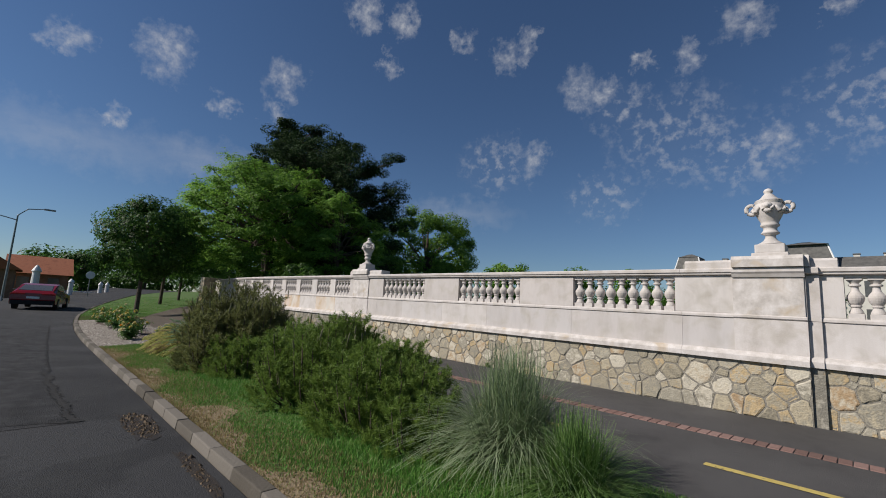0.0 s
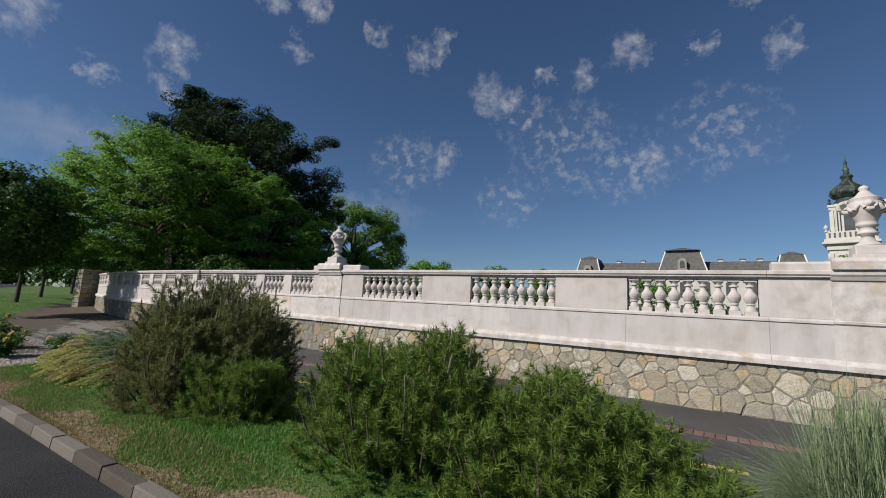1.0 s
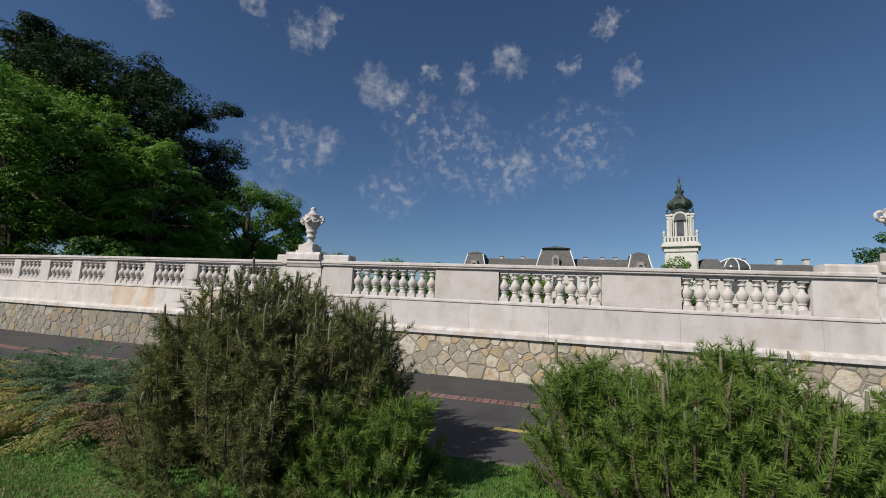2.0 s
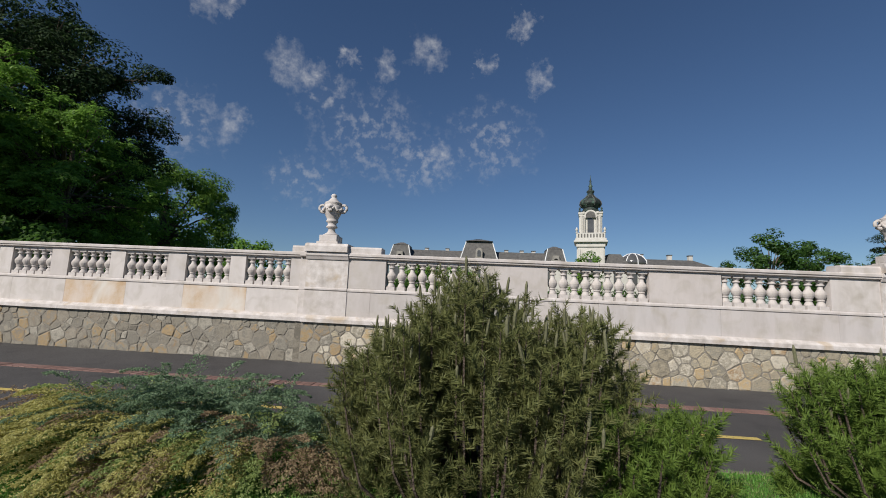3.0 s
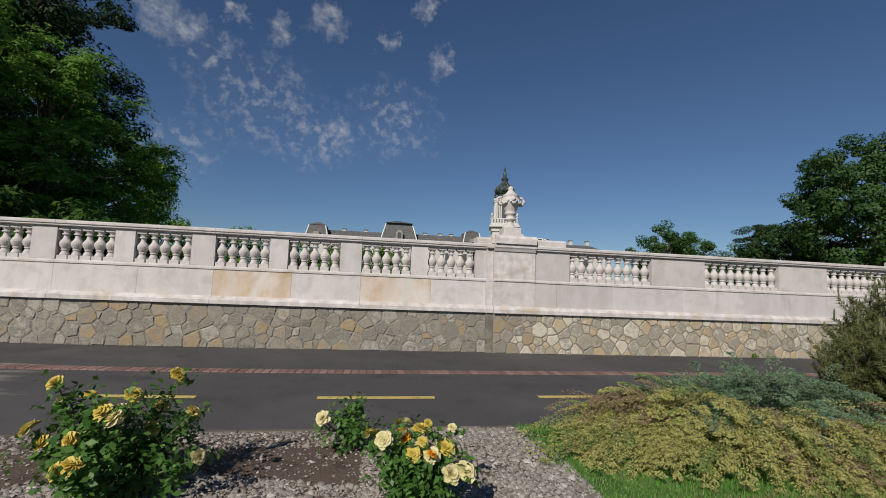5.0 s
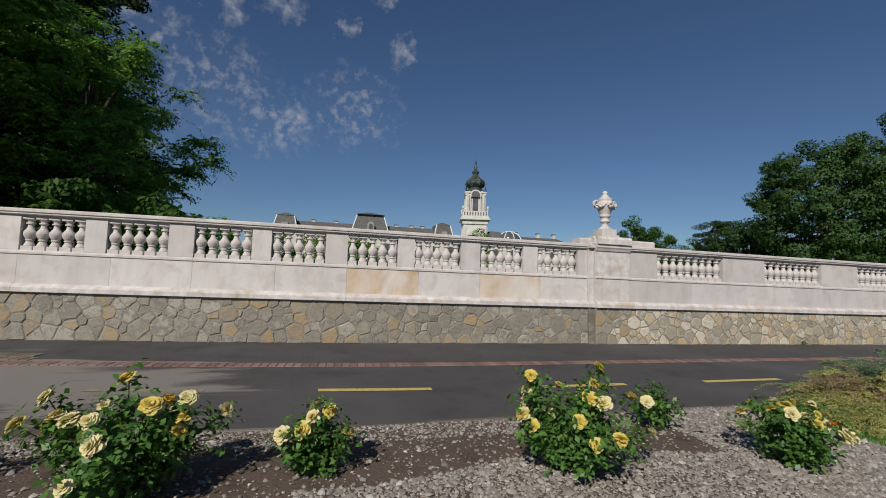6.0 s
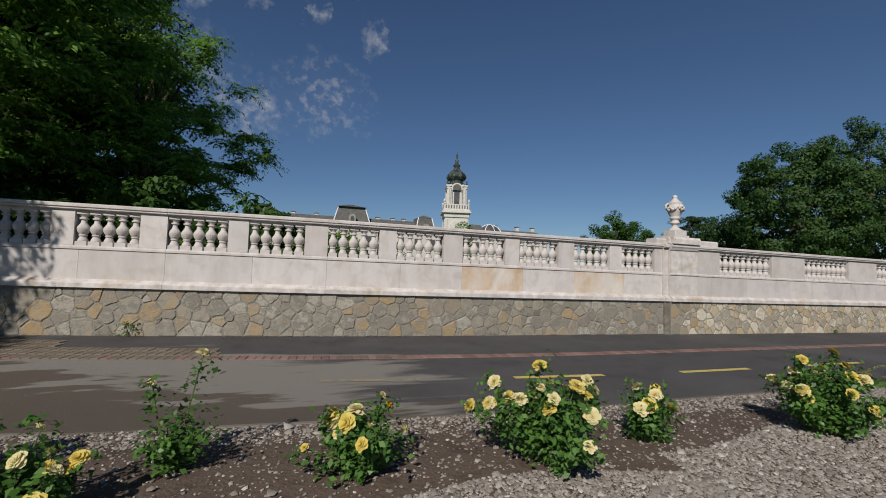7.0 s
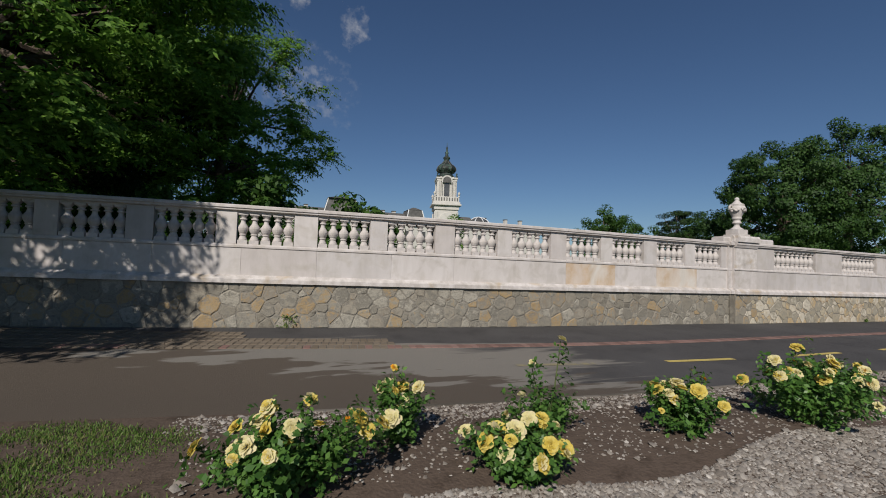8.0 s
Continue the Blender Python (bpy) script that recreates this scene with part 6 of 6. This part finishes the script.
bm = bmesh.new()
box(bm, -0.2485, 0.2485, -0.05, 0.05, -0.3, 0.0, 0.009)
for v in bm.verts:   # the face towards the road slants
    if v.co.y < 0:
        v.co.y -= 0.12 * (-v.co.z)
KERBME = bpy.data.meshes.new("kerb_stone")
bm.to_mesh(KERBME)
bm.free()
KERBME.materials.append(M_KERB)
kerb = thing("kerb", "worn grey concrete kerb stones along the road", "kerb", kind="structure")
x = 4.0
while x > -60:
    ob = child("kerb_stone", KERBME, kerb)
    sl = 0.0084 * (x + 12) if x < -12 else 0.0
    y = kerb_y(x) + 0.06
    ob.location = (x, y, 0.0 + rise(x, y) + random.uniform(-0.006, 0.006))
    ob.rotation_euler = (random.uniform(-0.02, 0.02), 0, math.atan(sl) + random.uniform(-0.012, 0.012))
    x -= 0.5 * math.cos(math.atan(sl))


# ---- fieldstones of the wall base ----
def clip(poly, nx, ny, c):
    out = []
    for i, p in enumerate(poly):
        q = poly[(i + 1) % len(poly)]
        a, b = p[0] * nx + p[1] * ny - c, q[0] * nx + q[1] * ny - c
        if a <= 0:
            out.append(p)
        if (a < 0 < b) or (b < 0 < a):
            k = a / (a - b)
            out.append((p[0] + (q[0] - p[0]) * k, p[1] + (q[1] - p[1]) * k))
    return out


def fieldstones():
    rr = random.Random(5)
    # stones of mixed size laid close: larger ones first, the gaps filled by smaller ones
    seeds = []
    near = collections.defaultdict(list)
    for r, tries in ((0.145, 160), (0.12, 800), (0.095, 2400), (0.074, 3600), (0.054, 3000)):
        for _ in range(tries):
            u, h, q = rr.uniform(WALL_END, 3.0), rr.uniform(0.03, H_ST - 0.03), r * rr.uniform(0.85, 1.12)
            k = int(u * 2)
            if all(math.hypot((u - o[0]) * 0.88, h - o[1]) > (q + o[2]) * 0.74 for m in (k - 1, k, k + 1) for o in near[m]):
                seeds.append((u, h, q))
                near[k].append(seeds[-1])
    seeds.sort()
    joined = {True: ([], []), False: ([], [])}
    made = 0
    for s in seeds:
        poly = [(s[0] - 0.4, 0.0), (s[0] + 0.4, 0.0), (s[0] + 0.4, H_ST - 0.004), (s[0] - 0.4, H_ST - 0.004)]
        k = int(s[0] * 2)
        for o in [o for m in (k - 2, k - 1, k, k + 1, k + 2) for o in near[m]]:
            if o is s:
                continue
            nx, ny = o[0] - s[0], o[1] - s[1]
            d = math.hypot(nx, ny)
            if d < 1e-6 or d > 0.8:
                continue
            nx, ny = nx / d, ny / d
            share = d / 2 + (s[2] ** 2 - o[2] ** 2) / (2 * d)
            poly = clip(poly, nx, ny, nx * s[0] + ny * s[1] + share - rr.uniform(0.004, 0.011))
            if len(poly) < 3:
                break
        if len(poly) < 3:
            continue
        cx, cy = sum(p[0] for p in poly) / len(poly), sum(p[1] for p in poly) / len(poly)
        area = 0.5 * abs(sum(p[0] * poly[(i + 1) % len(poly)][1] - poly[(i + 1) % len(poly)][0] * p[1] for i, p in enumerate(poly)))
        if area < 0.0022:
            continue
        dep = -rr.uniform(0.004, 0.013)
        tilt = rr.uniform(-0.045, 0.045), rr.uniform(-0.06, 0.06)
        for b in STEPS:
            lo, hi = (-99, b - 0.006) if cx < b else (b + 0.006, 99)
            poly = [(min(max(p[0], lo), hi), p[1]) for p in poly]
        # cut the corners, so that edges look broken off
        pts = []
        for i, p in enumerate(poly):
            q = poly[(i + 1) % len(poly)]
            L = math.hypot(q[0] - p[0], q[1] - p[1])
            k = min(0.3, rr.uniform(0.003, 0.012) / max(L, 1e-4))
            pts.append((p[0] + (q[0] - p[0]) * k, p[1] + (q[1] - p[1]) * k))
            if L > 0.09:
                m, w = rr.uniform(0.35, 0.65), rr.uniform(-0.007, 0.004)
                pts.append((p[0] + (q[0] - p[0]) * m + (q[1] - p[1]) / L * w, p[1] + (q[1] - p[1]) * m - (q[0] - p[0]) / L * w))
            pts.append((p[0] + (q[0] - p[0]) * (1 - k), p[1] + (q[1] - p[1]) * (1 - k)))
        n = len(pts)
        inner = [(cx + (p[0] - cx) * 0.86 + rr.uniform(-0.005, 0.005), cy + (p[1] - cy) * 0.86 + rr.uniform(-0.005, 0.005)) for p in pts]
        v = [W(a, 0.01, b) for a, b in pts] + [W(cx + (a - cx) * 0.975, dep * 0.45, cy + (b - cy) * 0.975) for a, b in pts]
        v += [W(a, dep + (a - cx) * tilt[0] + (b - cy) * tilt[1] + rr.uniform(-0.002, 0.002), b) for a, b in inner]
        f = []
        for r in (0, n):
            for i in range(n):
                f.append((r + i, r + (i + 1) % n, r + n + (i + 1) % n, r + n + i))
        f.append(tuple(2 * n + i for i in range(n)))
        grey = cx < -10.5 + rr.gauss(0, 0.3)
        if -16.5 < cx < -5.0 and made < 300:
            made += 1
            child("stone", mesh_of("stone", v, f, M_STONE_G if grey else M_STONE), wall)
        else:
            vs, fs = joined[grey]
            o = len(vs)
            vs += v
            fs += [tuple(o + i for i in q) for q in f]
    for grey, (vs, fs) in joined.items():
        ob = child("stones", mesh_of("stones", vs, fs, M_STONE_GJ if grey else M_STONE_J), wall)
        ob["kind"] = "stuff"


fieldstones()
